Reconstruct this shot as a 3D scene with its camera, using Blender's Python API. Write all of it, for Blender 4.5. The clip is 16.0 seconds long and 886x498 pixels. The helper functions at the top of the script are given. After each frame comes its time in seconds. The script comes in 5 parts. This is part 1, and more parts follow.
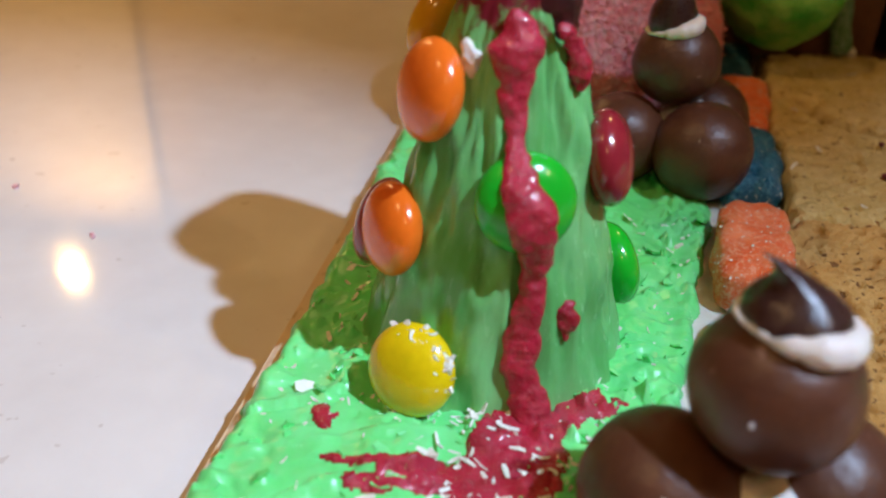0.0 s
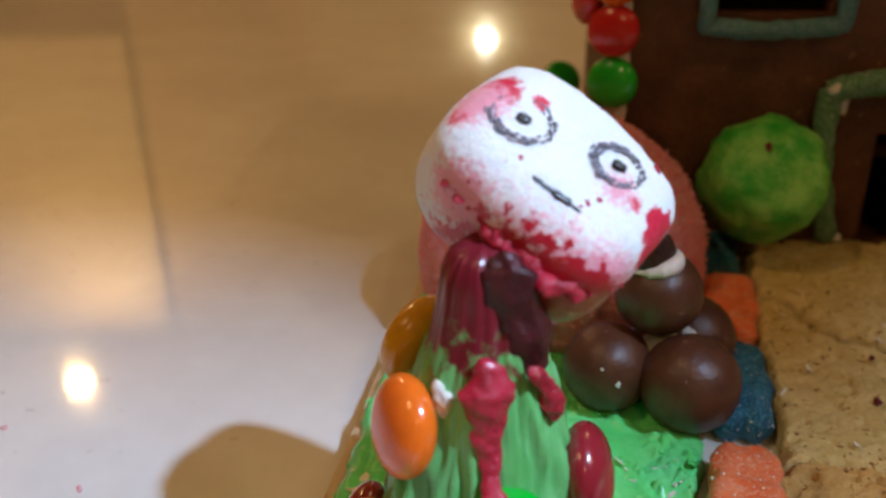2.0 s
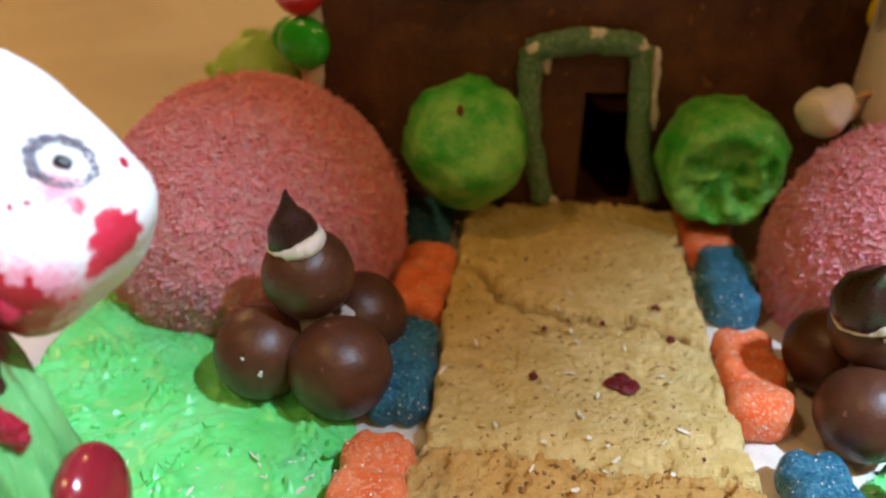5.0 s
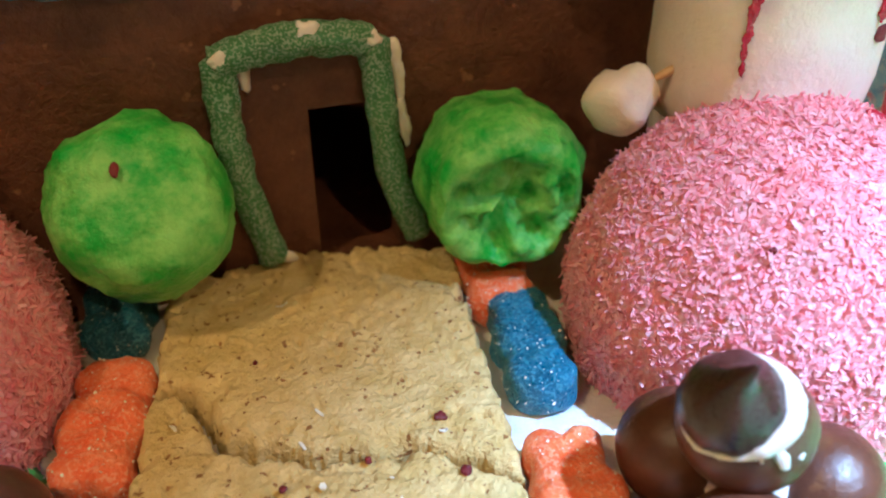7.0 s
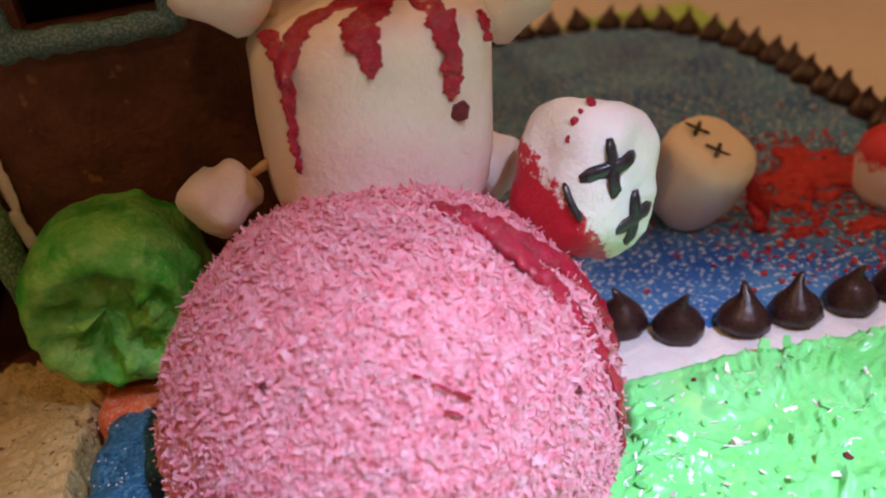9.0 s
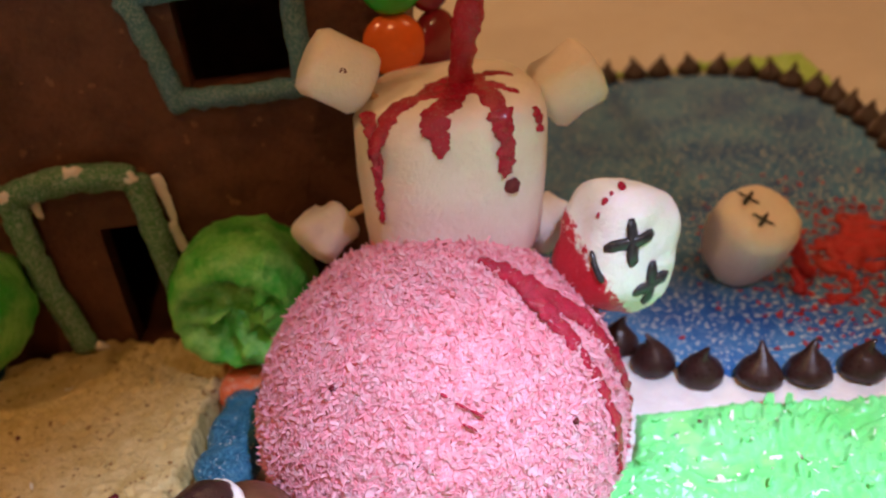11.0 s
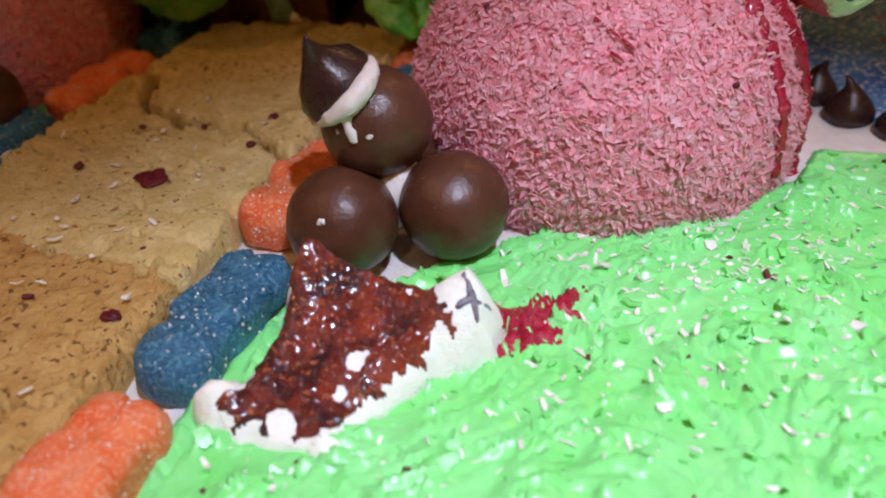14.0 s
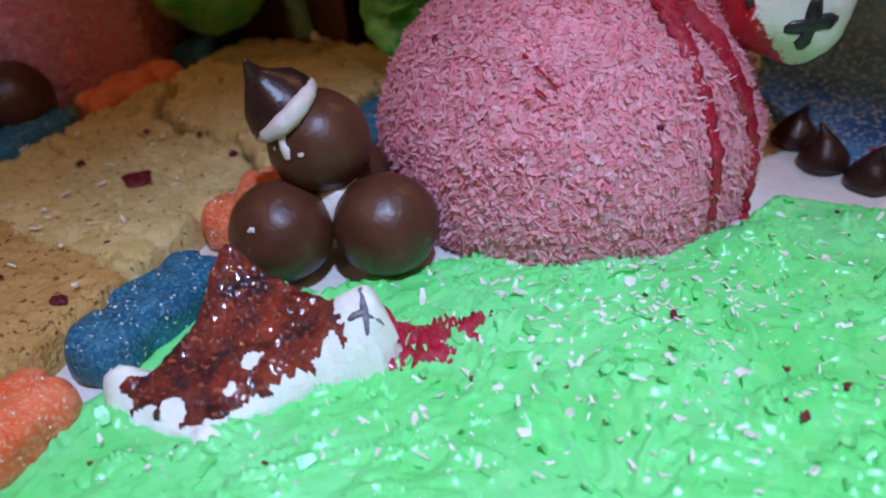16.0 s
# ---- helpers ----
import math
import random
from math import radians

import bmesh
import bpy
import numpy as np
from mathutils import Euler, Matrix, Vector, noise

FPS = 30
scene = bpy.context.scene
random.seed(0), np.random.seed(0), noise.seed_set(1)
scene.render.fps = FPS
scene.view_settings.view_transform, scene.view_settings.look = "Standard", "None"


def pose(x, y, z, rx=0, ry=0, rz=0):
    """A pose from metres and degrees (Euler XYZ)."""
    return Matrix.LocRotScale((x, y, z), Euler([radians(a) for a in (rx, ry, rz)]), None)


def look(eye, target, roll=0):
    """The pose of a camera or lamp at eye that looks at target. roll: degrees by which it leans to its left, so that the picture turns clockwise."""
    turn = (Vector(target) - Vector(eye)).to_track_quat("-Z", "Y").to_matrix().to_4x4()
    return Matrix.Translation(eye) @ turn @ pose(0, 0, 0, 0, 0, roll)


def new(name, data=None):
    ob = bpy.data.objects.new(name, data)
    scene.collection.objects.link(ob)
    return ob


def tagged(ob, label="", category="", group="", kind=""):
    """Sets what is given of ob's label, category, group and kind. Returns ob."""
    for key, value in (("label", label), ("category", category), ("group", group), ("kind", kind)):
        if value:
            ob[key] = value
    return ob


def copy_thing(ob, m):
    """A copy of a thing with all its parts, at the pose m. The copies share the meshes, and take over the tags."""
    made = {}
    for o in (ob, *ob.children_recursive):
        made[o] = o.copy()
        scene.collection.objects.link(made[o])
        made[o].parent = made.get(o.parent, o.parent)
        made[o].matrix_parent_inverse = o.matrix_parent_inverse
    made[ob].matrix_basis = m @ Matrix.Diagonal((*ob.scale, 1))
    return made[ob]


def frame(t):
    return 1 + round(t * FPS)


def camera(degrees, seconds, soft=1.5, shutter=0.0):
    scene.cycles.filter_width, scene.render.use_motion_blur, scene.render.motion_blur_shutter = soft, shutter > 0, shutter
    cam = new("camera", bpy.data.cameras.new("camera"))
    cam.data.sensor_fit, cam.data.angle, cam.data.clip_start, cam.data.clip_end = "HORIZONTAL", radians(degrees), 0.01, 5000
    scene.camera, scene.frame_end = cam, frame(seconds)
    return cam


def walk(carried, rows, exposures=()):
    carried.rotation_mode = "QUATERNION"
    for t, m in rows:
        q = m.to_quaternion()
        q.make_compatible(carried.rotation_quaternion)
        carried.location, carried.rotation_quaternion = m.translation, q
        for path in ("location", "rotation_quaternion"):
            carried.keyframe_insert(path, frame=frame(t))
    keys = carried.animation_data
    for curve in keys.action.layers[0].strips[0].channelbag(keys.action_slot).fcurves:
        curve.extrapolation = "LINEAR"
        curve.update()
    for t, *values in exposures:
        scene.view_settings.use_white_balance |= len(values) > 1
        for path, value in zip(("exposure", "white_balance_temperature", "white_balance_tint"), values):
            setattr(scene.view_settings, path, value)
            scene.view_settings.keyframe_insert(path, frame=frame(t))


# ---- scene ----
cam = camera(54.0, 16.0, soft=2.0)
cam.data.dof.use_dof, cam.data.dof.focus_distance, cam.data.dof.aperture_fstop = True, 0.14, 18.0
METRES, EYE, TILT, LEAN, TURN = 0.46, 0.087, -31.5, -1.5, 0.0
ROWS = [
    (0.0, 0.0, 0.0, 0.0, -0.0, 0.0, 0.0),
    (0.5, -0.0014, 0.0102, 0.018, 0.62, 0.57, 1.0),
    (1.0, 0.0021, 0.0182, 0.0342, 0.78, 2.79, 1.62),
    (1.5, 0.0054, 0.0163, 0.0568, 0.7, 4.99, 2.05),
    (2.0, 0.0109, -0.0027, 0.0686, 0.6, 5.68, 2.24),
    (2.5, 0.0181, -0.0312, 0.0697, -0.16, 5.45, 2.14),
    (3.0, 0.037, -0.0631, 0.0731, -1.5, 4.67, 2.4),
    (3.5, 0.0551, -0.0696, 0.0665, -3.21, 2.39, 2.81),
    (6.0, 0.1609, 0.0972, 0.0984, -10.03, 0.97, 7.91),
    (6.5, 0.1746, 0.1242, 0.1099, -13.76, -0.4, 10.54),
    (7.0, 0.1887, 0.1408, 0.1247, -18.97, -2.97, 13.62),
    (7.5, 0.2295, 0.1427, 0.1212, -22.3, -5.62, 16.56),
    (8.0, 0.2676, 0.1369, 0.1184, -22.9, -6.36, 17.75),
    (8.5, 0.3366, 0.1247, 0.1168, -19.41, -3.73, 17.92),
    (9.0, 0.3675, 0.1217, 0.1083, -14.45, -0.33, 17.62),
    (9.5, 0.3766, 0.111, 0.1128, -10.57, 2.21, 16.47),
    (12.0, 0.3929, 0.0185, 0.1199, -3.33, 0.02, 8.98),
    (12.5, 0.3836, 0.0505, 0.0758, -2.27, -0.25, 7.63),
    (13.0, 0.3994, 0.0611, 0.0453, -0.25, -1.15, 6.22),
    (13.5, 0.3929, 0.0577, 0.0205, 3.79, -2.17, 3.48),
    (14.0, 0.4046, 0.0515, 0.0171, 9.22, -3.32, 0.4),
    (14.5, 0.4291, 0.0361, 0.0118, 14.09, -4.24, -1.75),
    (15.0, 0.436, 0.02, 0.0191, 17.49, -4.05, -3.78),
    (15.5, 0.4578, 0.0315, 0.0186, 18.07, -3.46, -4.54),
    (16.0, 0.4729, 0.0508, 0.0216, 16.78, -2.62, -3.73),
]
# seconds, stops, kelvin, tint
EXPOSURES = [
    (0.0, -0.12, 5900, 6), (0.5, 0.03, 5900, 6), (1.0, 0.0, 5800, 5), (2.0, -0.25, 5600, 4), (2.5, -0.32, 5600, 4), (3.0, -0.2, 5900, 2), (3.5, -0.05, 6200, 0),
    (6.0, 0.72, 5500, 4), (6.5, 1.02, 4800, 4), (7.0, 1.2, 4700, 0), (7.5, 0.65, 5100, 6), (8.0, 0.22, 5900, 23), (8.5, 0.0, 5800, 33), (9.0, 0.02, 5900, 31), (9.5, 0.2, 6100, 26),
    (12.0, 0.28, 5800, 24), (12.5, -0.02, 5900, 24), (13.0, -0.52, 6500, 20), (13.5, -0.95, 7500, 20), (14.0, -0.55, 6800, 26), (14.5, -0.65, 6000, 16), (15.0, -1.03, 5900, 9),
    (15.5, -0.95, 5700, 14), (16.0, -0.8, 5500, 23),
]
walk(cam, [(t, pose(0, 0, EYE, TILT, LEAN, TURN) @ pose(METRES * x, METRES * y, METRES * z, 90 + pitch, roll, yaw)) for t, x, y, z, yaw, pitch, roll in ROWS], EXPOSURES)

# ---- light ----
world = bpy.data.worlds.new("room_air")
scene.world = world
world.use_nodes = True
world.node_tree.nodes["Background"].inputs[0].default_value = (1.0, 0.62, 0.3, 1)
world.node_tree.nodes["Background"].inputs[1].default_value = 0.02


def lamp(name, kind, watts, colour, m, **kw):
    data = bpy.data.lights.new(name, kind)
    data.energy, data.color = watts, colour
    if kind == "SPOT":
        data.spot_size, data.spot_blend, data.shadow_soft_size = kw["angle"], kw["blend"], kw["size"]
    if kind == "AREA":
        data.shape, data.size = "DISK", kw["size"]
    ob = new(name, data)
    ob.matrix_world = m
    return ob


# one moving torch, replaced by two fixed cool white beams from over the front edge: one on the tree, one on the right
# lawn
COOL = (0.62, 0.76, 1.0)
lamp("torch_beam", "SPOT", 14.5, COOL, look((0.237, -0.036, 0.43), (-0.075, 0.098, 0.0)), angle=radians(38), blend=1.0, size=0.007)
lamp("torch_beam", "SPOT", 19.5, COOL, look((0.30, -0.06, 0.43), (0.212, 0.078, 0.0)), angle=radians(36), blend=1.0, size=0.007)
WARM = (1.0, 0.56, 0.2)
CEILING = 1.44
# the first is mirrored in the counter; the other four are added warm fill
DOWNLIGHTS = [(-1.12, 2.29), (0.75, 1.25), (-0.75, -0.2), (1.35, -0.5), (0.1, -1.3)]
for x, y in DOWNLIGHTS:
    lamp("downlight_bulb", "AREA", 13.0 if y > 2 else 4.8, WARM, look((x, y, CEILING - 0.03), (x, y, 0)), size=0.045)

# ---- materials ----
MM = 0.001


def pbr(name, c1, c2, size=6.0, rough=0.5, bump=0.0, bump_size=1.0, sss=0.0, sss_mm=(2, 1.2, 0.8), coat=0.0, specks=None, speck_size=1.2, speck_at=0.62,
        speck_rough=None, metal=0.0, rough_var=0.12, stretch=(1, 1, 1), soft=0.25):
    """c1 to c2 by two scales of noise (size in mm), optional specks of a third colour."""
    m = bpy.data.materials.new(name)
    m.use_nodes = True
    n, l = m.node_tree.nodes, m.node_tree.links
    b = n["Principled BSDF"]
    tc, info = n.new("ShaderNodeTexCoord"), n.new("ShaderNodeObjectInfo")
    shift = n.new("ShaderNodeVectorMath")
    shift.operation = "ADD"
    mp = n.new("ShaderNodeMapping")
    mp.inputs["Scale"].default_value = stretch
    l.new(tc.outputs["Object"], mp.inputs[0])
    l.new(mp.outputs[0], shift.inputs[0])
    l.new(info.outputs["Random"], shift.inputs[1])

    def tex(mm, detail=3.0, rougher=0.6):
        t = n.new("ShaderNodeTexNoise")
        t.inputs["Scale"].default_value = 1000.0 / mm
        t.inputs["Detail"].default_value, t.inputs["Roughness"].default_value = detail, rougher
        l.new(shift.outputs[0], t.inputs["Vector"])
        return t

    def ramp(a, b_, src):
        r = n.new("ShaderNodeMapRange")
        r.inputs["From Min"].default_value, r.inputs["From Max"].default_value = a, b_
        r.interpolation_type = "SMOOTHSTEP"
        l.new(src, r.inputs["Value"])
        return r.outputs[0]

    def mix(f, a, b_):
        x = n.new("ShaderNodeMix")
        x.data_type = "RGBA"
        l.new(f, x.inputs[0])
        for s, i in ((a, 6), (b_, 7)):
            if isinstance(s, tuple):
                x.inputs[i].default_value = (*s, 1)
            else:
                l.new(s, x.inputs[i])
        return x.outputs[2]

    big, fine = tex(size), tex(size / 7.0)
    both = n.new("ShaderNodeMath")
    both.operation = "MULTIPLY_ADD"
    both.inputs[1].default_value = 0.35
    l.new(fine.outputs[0], both.inputs[0])
    l.new(big.outputs[0], both.inputs[2])
    colour = mix(ramp(0.675 - soft, 0.675 + soft, both.outputs[0]), c1, c2)
    ro = n.new("ShaderNodeMath")
    ro.operation = "MULTIPLY_ADD"
    ro.inputs[1].default_value, ro.inputs[2].default_value = rough_var * 2, rough - rough_var
    l.new(fine.outputs[0], ro.inputs[0])
    rough_out = ro.outputs[0]
    if specks:
        sp = tex(speck_size, 2.0, 0.5)
        f = ramp(speck_at, speck_at + 0.06, sp.outputs[0])
        colour = mix(f, colour, specks)
        if speck_rough is not None:
            x = n.new("ShaderNodeMix")
            l.new(f, x.inputs[0])
            l.new(rough_out, x.inputs[2])
            x.inputs[3].default_value = speck_rough
            rough_out = x.outputs[0]
    l.new(colour, b.inputs["Base Color"])
    l.new(rough_out, b.inputs["Roughness"])
    b.inputs["Metallic"].default_value = metal
    b.inputs["Coat Weight"].default_value = coat
    b.inputs["Coat Roughness"].default_value = 0.12
    if sss:
        b.inputs["Subsurface Weight"].default_value = sss
        b.inputs["Subsurface Radius"].default_value = sss_mm
        b.inputs["Subsurface Scale"].default_value = MM
    if bump:
        bt = tex(bump_size, 4.0, 0.65)
        bp = n.new("ShaderNodeBump")
        bp.inputs["Strength"].default_value, bp.inputs["Distance"].default_value = 0.8, bump * MM
        l.new(bt.outputs[0], bp.inputs["Height"])
        l.new(bp.outputs[0], b.inputs["Normal"])
    return m


def translucent(m, amount):
    """Lets part of the light pass through thin shreds in the same colour."""
    n, l = m.node_tree.nodes, m.node_tree.links
    b, out = n["Principled BSDF"], n["Material Output"]
    t, x = n.new("ShaderNodeBsdfTranslucent"), n.new("ShaderNodeMixShader")
    l.new(b.inputs["Base Color"].links[0].from_socket, t.inputs["Color"])
    x.inputs[0].default_value = amount
    l.new(b.outputs[0], x.inputs[1])
    l.new(t.outputs[0], x.inputs[2])
    l.new(x.outputs[0], out.inputs["Surface"])
    return m


def glow(name, colour, strength):
    m = bpy.data.materials.new(name)
    m.use_nodes = True
    b = m.node_tree.nodes["Principled BSDF"]
    b.inputs["Base Color"].default_value = (*colour, 1)
    b.inputs["Emission Color"].default_value = (*colour, 1)
    b.inputs["Emission Strength"].default_value = strength
    return m


STONE = pbr("white_stone", (0.78, 0.76, 0.72), (0.70, 0.67, 0.63), 60, 0.055, 0.0, specks=(0.62, 0.58, 0.53), speck_size=4, speck_at=0.7, rough_var=0.02)
PAINT = pbr("warm_wall_paint", (0.66, 0.47, 0.26), (0.58, 0.41, 0.22), 400, 0.7, 0.3, 5)
PALE = pbr("pale_panel_paint", (0.90, 0.76, 0.50), (0.86, 0.72, 0.47), 300, 0.45, 0.1, 8)
WOOD = pbr("brown_cabinet_wood", (0.30, 0.17, 0.07), (0.22, 0.12, 0.05), 200, 0.5, 0.2, 20, stretch=(4, 4, 0.6))
CEIL = pbr("ceiling_paint", (0.78, 0.70, 0.58), (0.72, 0.65, 0.54), 300, 0.8, 0.2, 6)
BULB = glow("lit_bulb", (1.0, 0.86, 0.62), 30.0)
METAL = pbr("lamp_metal", (0.6, 0.6, 0.6), (0.5, 0.5, 0.5), 20, 0.3, metal=1.0)
FOIL = pbr("cake_board", (0.62, 0.47, 0.30), (0.70, 0.55, 0.36), 12, 0.42, 0.25, 3, specks=(0.5, 0.36, 0.2), speck_size=6)
WHITE_ICING = pbr("white_icing", (0.80, 0.76, 0.70), (0.72, 0.66, 0.60), 5, 0.38, 0.5, 1.6, sss=0.25)
GREEN_ICING = pbr("green_icing", (0.15, 0.72, 0.17), (0.23, 0.80, 0.28), 16, 0.24, 0.10, 0.9, sss=0.15, rough_var=0.1)
TREE_ICING = pbr("pale_green_icing", (0.12, 0.40, 0.10), (0.22, 0.55, 0.19), 9, 0.24, 0.12, 1.6, sss=0.2, coat=0.15, stretch=(1, 1, 0.3))
BANK_ICING = pbr("yellow_green_icing", (0.34, 0.60, 0.08), (0.46, 0.70, 0.16), 5, 0.4, 0.3, 1.5)
RED_ICING = pbr("red_icing", (0.50, 0.012, 0.045), (0.34, 0.006, 0.025), 4, 0.25, 0.7, 0.9, coat=0.3)
# red icing darkened to carry the shade under the tree's marshmallow
SHADED_RED = pbr("shaded_red_icing", (0.028, 0.003, 0.005), (0.07, 0.006, 0.010), 3, 0.35, 0.5, 1.2)
DARK_RED = pbr("dark_red_crumb", (0.09, 0.005, 0.010), (0.18, 0.012, 0.02), 2, 0.4, 0.3, 0.6)
PINK = pbr("pink_coconut", (0.98, 0.48, 0.54), (0.96, 0.36, 0.42), 5, 0.6, 1.0, 0.9)
PINK_FLAKE = translucent(pbr("pink_coconut_flake", (0.98, 0.42, 0.49), (0.99, 0.74, 0.77), 2.0, 0.45, 0.0), 0.5)
WHITE_FLAKE = pbr("white_coconut_flake", (0.86, 0.85, 0.78), (0.75, 0.74, 0.62), 3, 0.4, 0.2, 0.5)
GREEN_MARSH = pbr("green_sprayed_marshmallow", (0.28, 0.66, 0.13), (0.03, 0.42, 0.02), 8, 0.36, 0.8, 1.8, sss=0.2, soft=0.22)
CHOC = pbr("milk_chocolate", (0.105, 0.038, 0.018), (0.072, 0.024, 0.012), 6, 0.38, 0.2, 1.4, specks=(0.20, 0.10, 0.07), speck_size=2.6, speck_at=0.71, rough_var=0.2)
DARK_CHOC = pbr("dark_chocolate", (0.030, 0.012, 0.010), (0.045, 0.018, 0.014), 4, 0.3, 0.2, 1.5)
COOKIE = pbr("shortbread", (0.60, 0.44, 0.14), (0.76, 0.61, 0.27), 6, 0.75, 1.6, 1.3, specks=(0.30, 0.15, 0.04), speck_size=1.7, speck_at=0.64)
COOKIE_2 = pbr("brown_shortbread", (0.52, 0.29, 0.07), (0.66, 0.43, 0.14), 6, 0.75, 1.6, 1.3, specks=(0.20, 0.09, 0.02), speck_size=1.7, speck_at=0.61)
GINGER = pbr("gingerbread", (0.128, 0.046, 0.017), (0.070, 0.022, 0.008), 9, 0.6, 0.7, 1.8, specks=(0.2, 0.09, 0.035), speck_size=4, speck_at=0.67)
GUM_ORANGE = pbr("orange_gummy", (0.90, 0.13, 0.015), (0.92, 0.27, 0.10), 5, 0.32, 0.9, 0.7, sss=0.3, specks=(0.93, 0.36, 0.20), speck_size=0.7, speck_at=0.53, speck_rough=0.4, soft=0.25)
GUM_BLUE = pbr("blue_gummy", (0.006, 0.09, 0.17), (0.035, 0.18, 0.29), 5, 0.3, 0.9, 0.7, sss=0.3, specks=(0.08, 0.26, 0.36), speck_size=0.7, speck_at=0.53, speck_rough=0.4, soft=0.25)
BELT_GREEN = pbr("green_sour_belt", (0.045, 0.17, 0.055), (0.07, 0.22, 0.08), 4, 0.5, 0.7, 0.8, specks=(0.26, 0.36, 0.26), speck_size=0.5, speck_at=0.5)
BELT_BLUE = pbr("blue_sour_belt", (0.045, 0.15, 0.17), (0.07, 0.2, 0.22), 4, 0.5, 0.7, 0.8, specks=(0.18, 0.29, 0.30), speck_size=0.5, speck_at=0.5)
POND = pbr("blue_sugar", (0.005, 0.10, 0.36), (0.07, 0.26, 0.52), 20, 0.75, 0.7, 0.7, specks=(0.52, 0.60, 0.62), speck_size=1.3, speck_at=0.56, soft=0.2)
RED_SUGAR = pbr("red_sugar", (0.55, 0.02, 0.02), (0.38, 0.02, 0.02), 3, 0.4, 0.6, 0.8)
INK = pbr("black_ink", (0.012, 0.012, 0.014), (0.05, 0.05, 0.05), 1.2, 0.3)
GREY_INK = pbr("grey_ink", (0.09, 0.08, 0.11), (0.26, 0.24, 0.28), 1.0, 0.5)
STICK = pbr("toothpick_wood", (0.62, 0.44, 0.24), (0.5, 0.34, 0.17), 3, 0.6)


def shell(name, c):
    return pbr(name, c, tuple(v * 0.82 for v in c), 9, 0.2, 0.05, 2.0, coat=0.35, rough_var=0.05, specks=tuple(0.5 * v + 0.3 for v in c), speck_size=2.2, speck_at=0.75)


SHELLS = {"orange": shell("orange_shell", (0.90, 0.17, 0.01)), "yellow": shell("yellow_shell", (0.90, 0.66, 0.0)), "green": shell("green_shell", (0.03, 0.48, 0.02)),
          "red": shell("red_shell", (0.55, 0.012, 0.012)), "dark_red": shell("dark_red_shell", (0.26, 0.015, 0.025)), "amber": shell("amber_shell", (0.72, 0.36, 0.0))}

# ---- mesh helpers: all shapes are given in millimetres ----
ORIGIN = {}


def nz(x, y, z=0.0, s=1.0):
    return noise.noise(Vector((x / s, y / s, z / s)))


def thing(name, at, label, category, group="", kind=""):
    ob = new(name)
    ob.empty_display_size = 0.005
    ob.location = Vector(at) * MM
    ORIGIN[ob.name] = Vector(at)
    return tagged(ob, label, category, group, kind)


def part(name, bm, material, parent=None, label="", smooth=True):
    """Links a bmesh in millimetres as one mesh object under its parent."""
    base = ORIGIN[parent.name] if parent else Vector((0, 0, 0))
    for v in bm.verts:
        v.co = (v.co - base) * MM
    bmesh.ops.recalc_face_normals(bm, faces=bm.faces)
    me = bpy.data.meshes.new(name)
    bm.to_mesh(me)
    bm.free()
    if smooth:
        me.polygons.foreach_set("use_smooth", [True] * len(me.polygons))
    me.materials.append(material)
    ob = new(name, me)
    ORIGIN[ob.name] = base
    if parent:
        ob.parent = parent
    if label:
        ob["label"] = label
    return ob


def single(name, bm, material, at, label, category, group="", kind="", smooth=True):
    """A thing that is one mesh, with its origin at its base."""
    for v in bm.verts:
        v.co -= Vector(at)
    ob = part(name, bm, material, None, "", smooth)
    ob.location = Vector(at) * MM
    ORIGIN[ob.name] = Vector(at)
    return tagged(ob, label, category, group, kind)


def shared(name, me, parent, m, label=""):
    """Another object on the mesh me, at m (millimetres, world) under parent."""
    ob = new(name, me)
    ob.parent = parent
    t = m.copy()
    t.translation = (m.translation - ORIGIN[parent.name]) * MM
    ob.matrix_basis = t
    if label:
        ob["label"] = label
    return ob


def frame_of(n, spin=0.0):
    """A turn that lays local z along n."""
    q = Vector(n).normalized().to_track_quat("Z", "Y")
    return q.to_matrix().to_4x4() @ Matrix.Rotation(radians(spin), 4, "Z")


def placed(at, turn=None, scale=(1, 1, 1)):
    m = Matrix.Translation(at)
    return m @ (turn or Matrix()) @ Matrix.Diagonal((*scale, 1))


def box(bm, lo, hi, m=None, bevel=0.0):
    r = bmesh.ops.create_cube(bm, size=1.0)
    vs = r["verts"]
    for v in vs:
        v.co = Vector([lo[i] + (v.co[i] + 0.5) * (hi[i] - lo[i]) for i in range(3)])
    if bevel:
        es = list({e for v in vs for e in v.link_edges})
        r = bmesh.ops.bevel(bm, geom=es, offset=bevel, segments=2, affect="EDGES")
        vs = list({v for f in r["faces"] for v in f.verts} | {v for v in vs if v.is_valid})
    if m:
        bmesh.ops.transform(bm, matrix=m, verts=vs)


def ball(bm, m, rough=0.0, size=6.0, seg=32, power=1.0, seed=0.0):
    """A sphere of radius 1 under m, lumpy by rough millimetres; power under 1 makes it boxier."""
    vs = bmesh.ops.create_uvsphere(bm, u_segments=seg, v_segments=seg * 3 // 4, radius=1.0)["verts"]
    c = m.translation
    for v in vs:
        if power != 1.0:
            p = 2.0 / power
            k = (abs(v.co.x) ** p + abs(v.co.y) ** p + abs(v.co.z) ** p) ** (-1.0 / p)
            v.co *= k
        w = m @ v.co
        d = (w - c).normalized()
        k = rough * nz(w.x + seed * 37, w.y - seed * 11, w.z, size) + 0.45 * rough * nz(w.x - seed * 5, w.y, w.z + seed, size * 0.4)
        v.co = w + d * k
    return vs


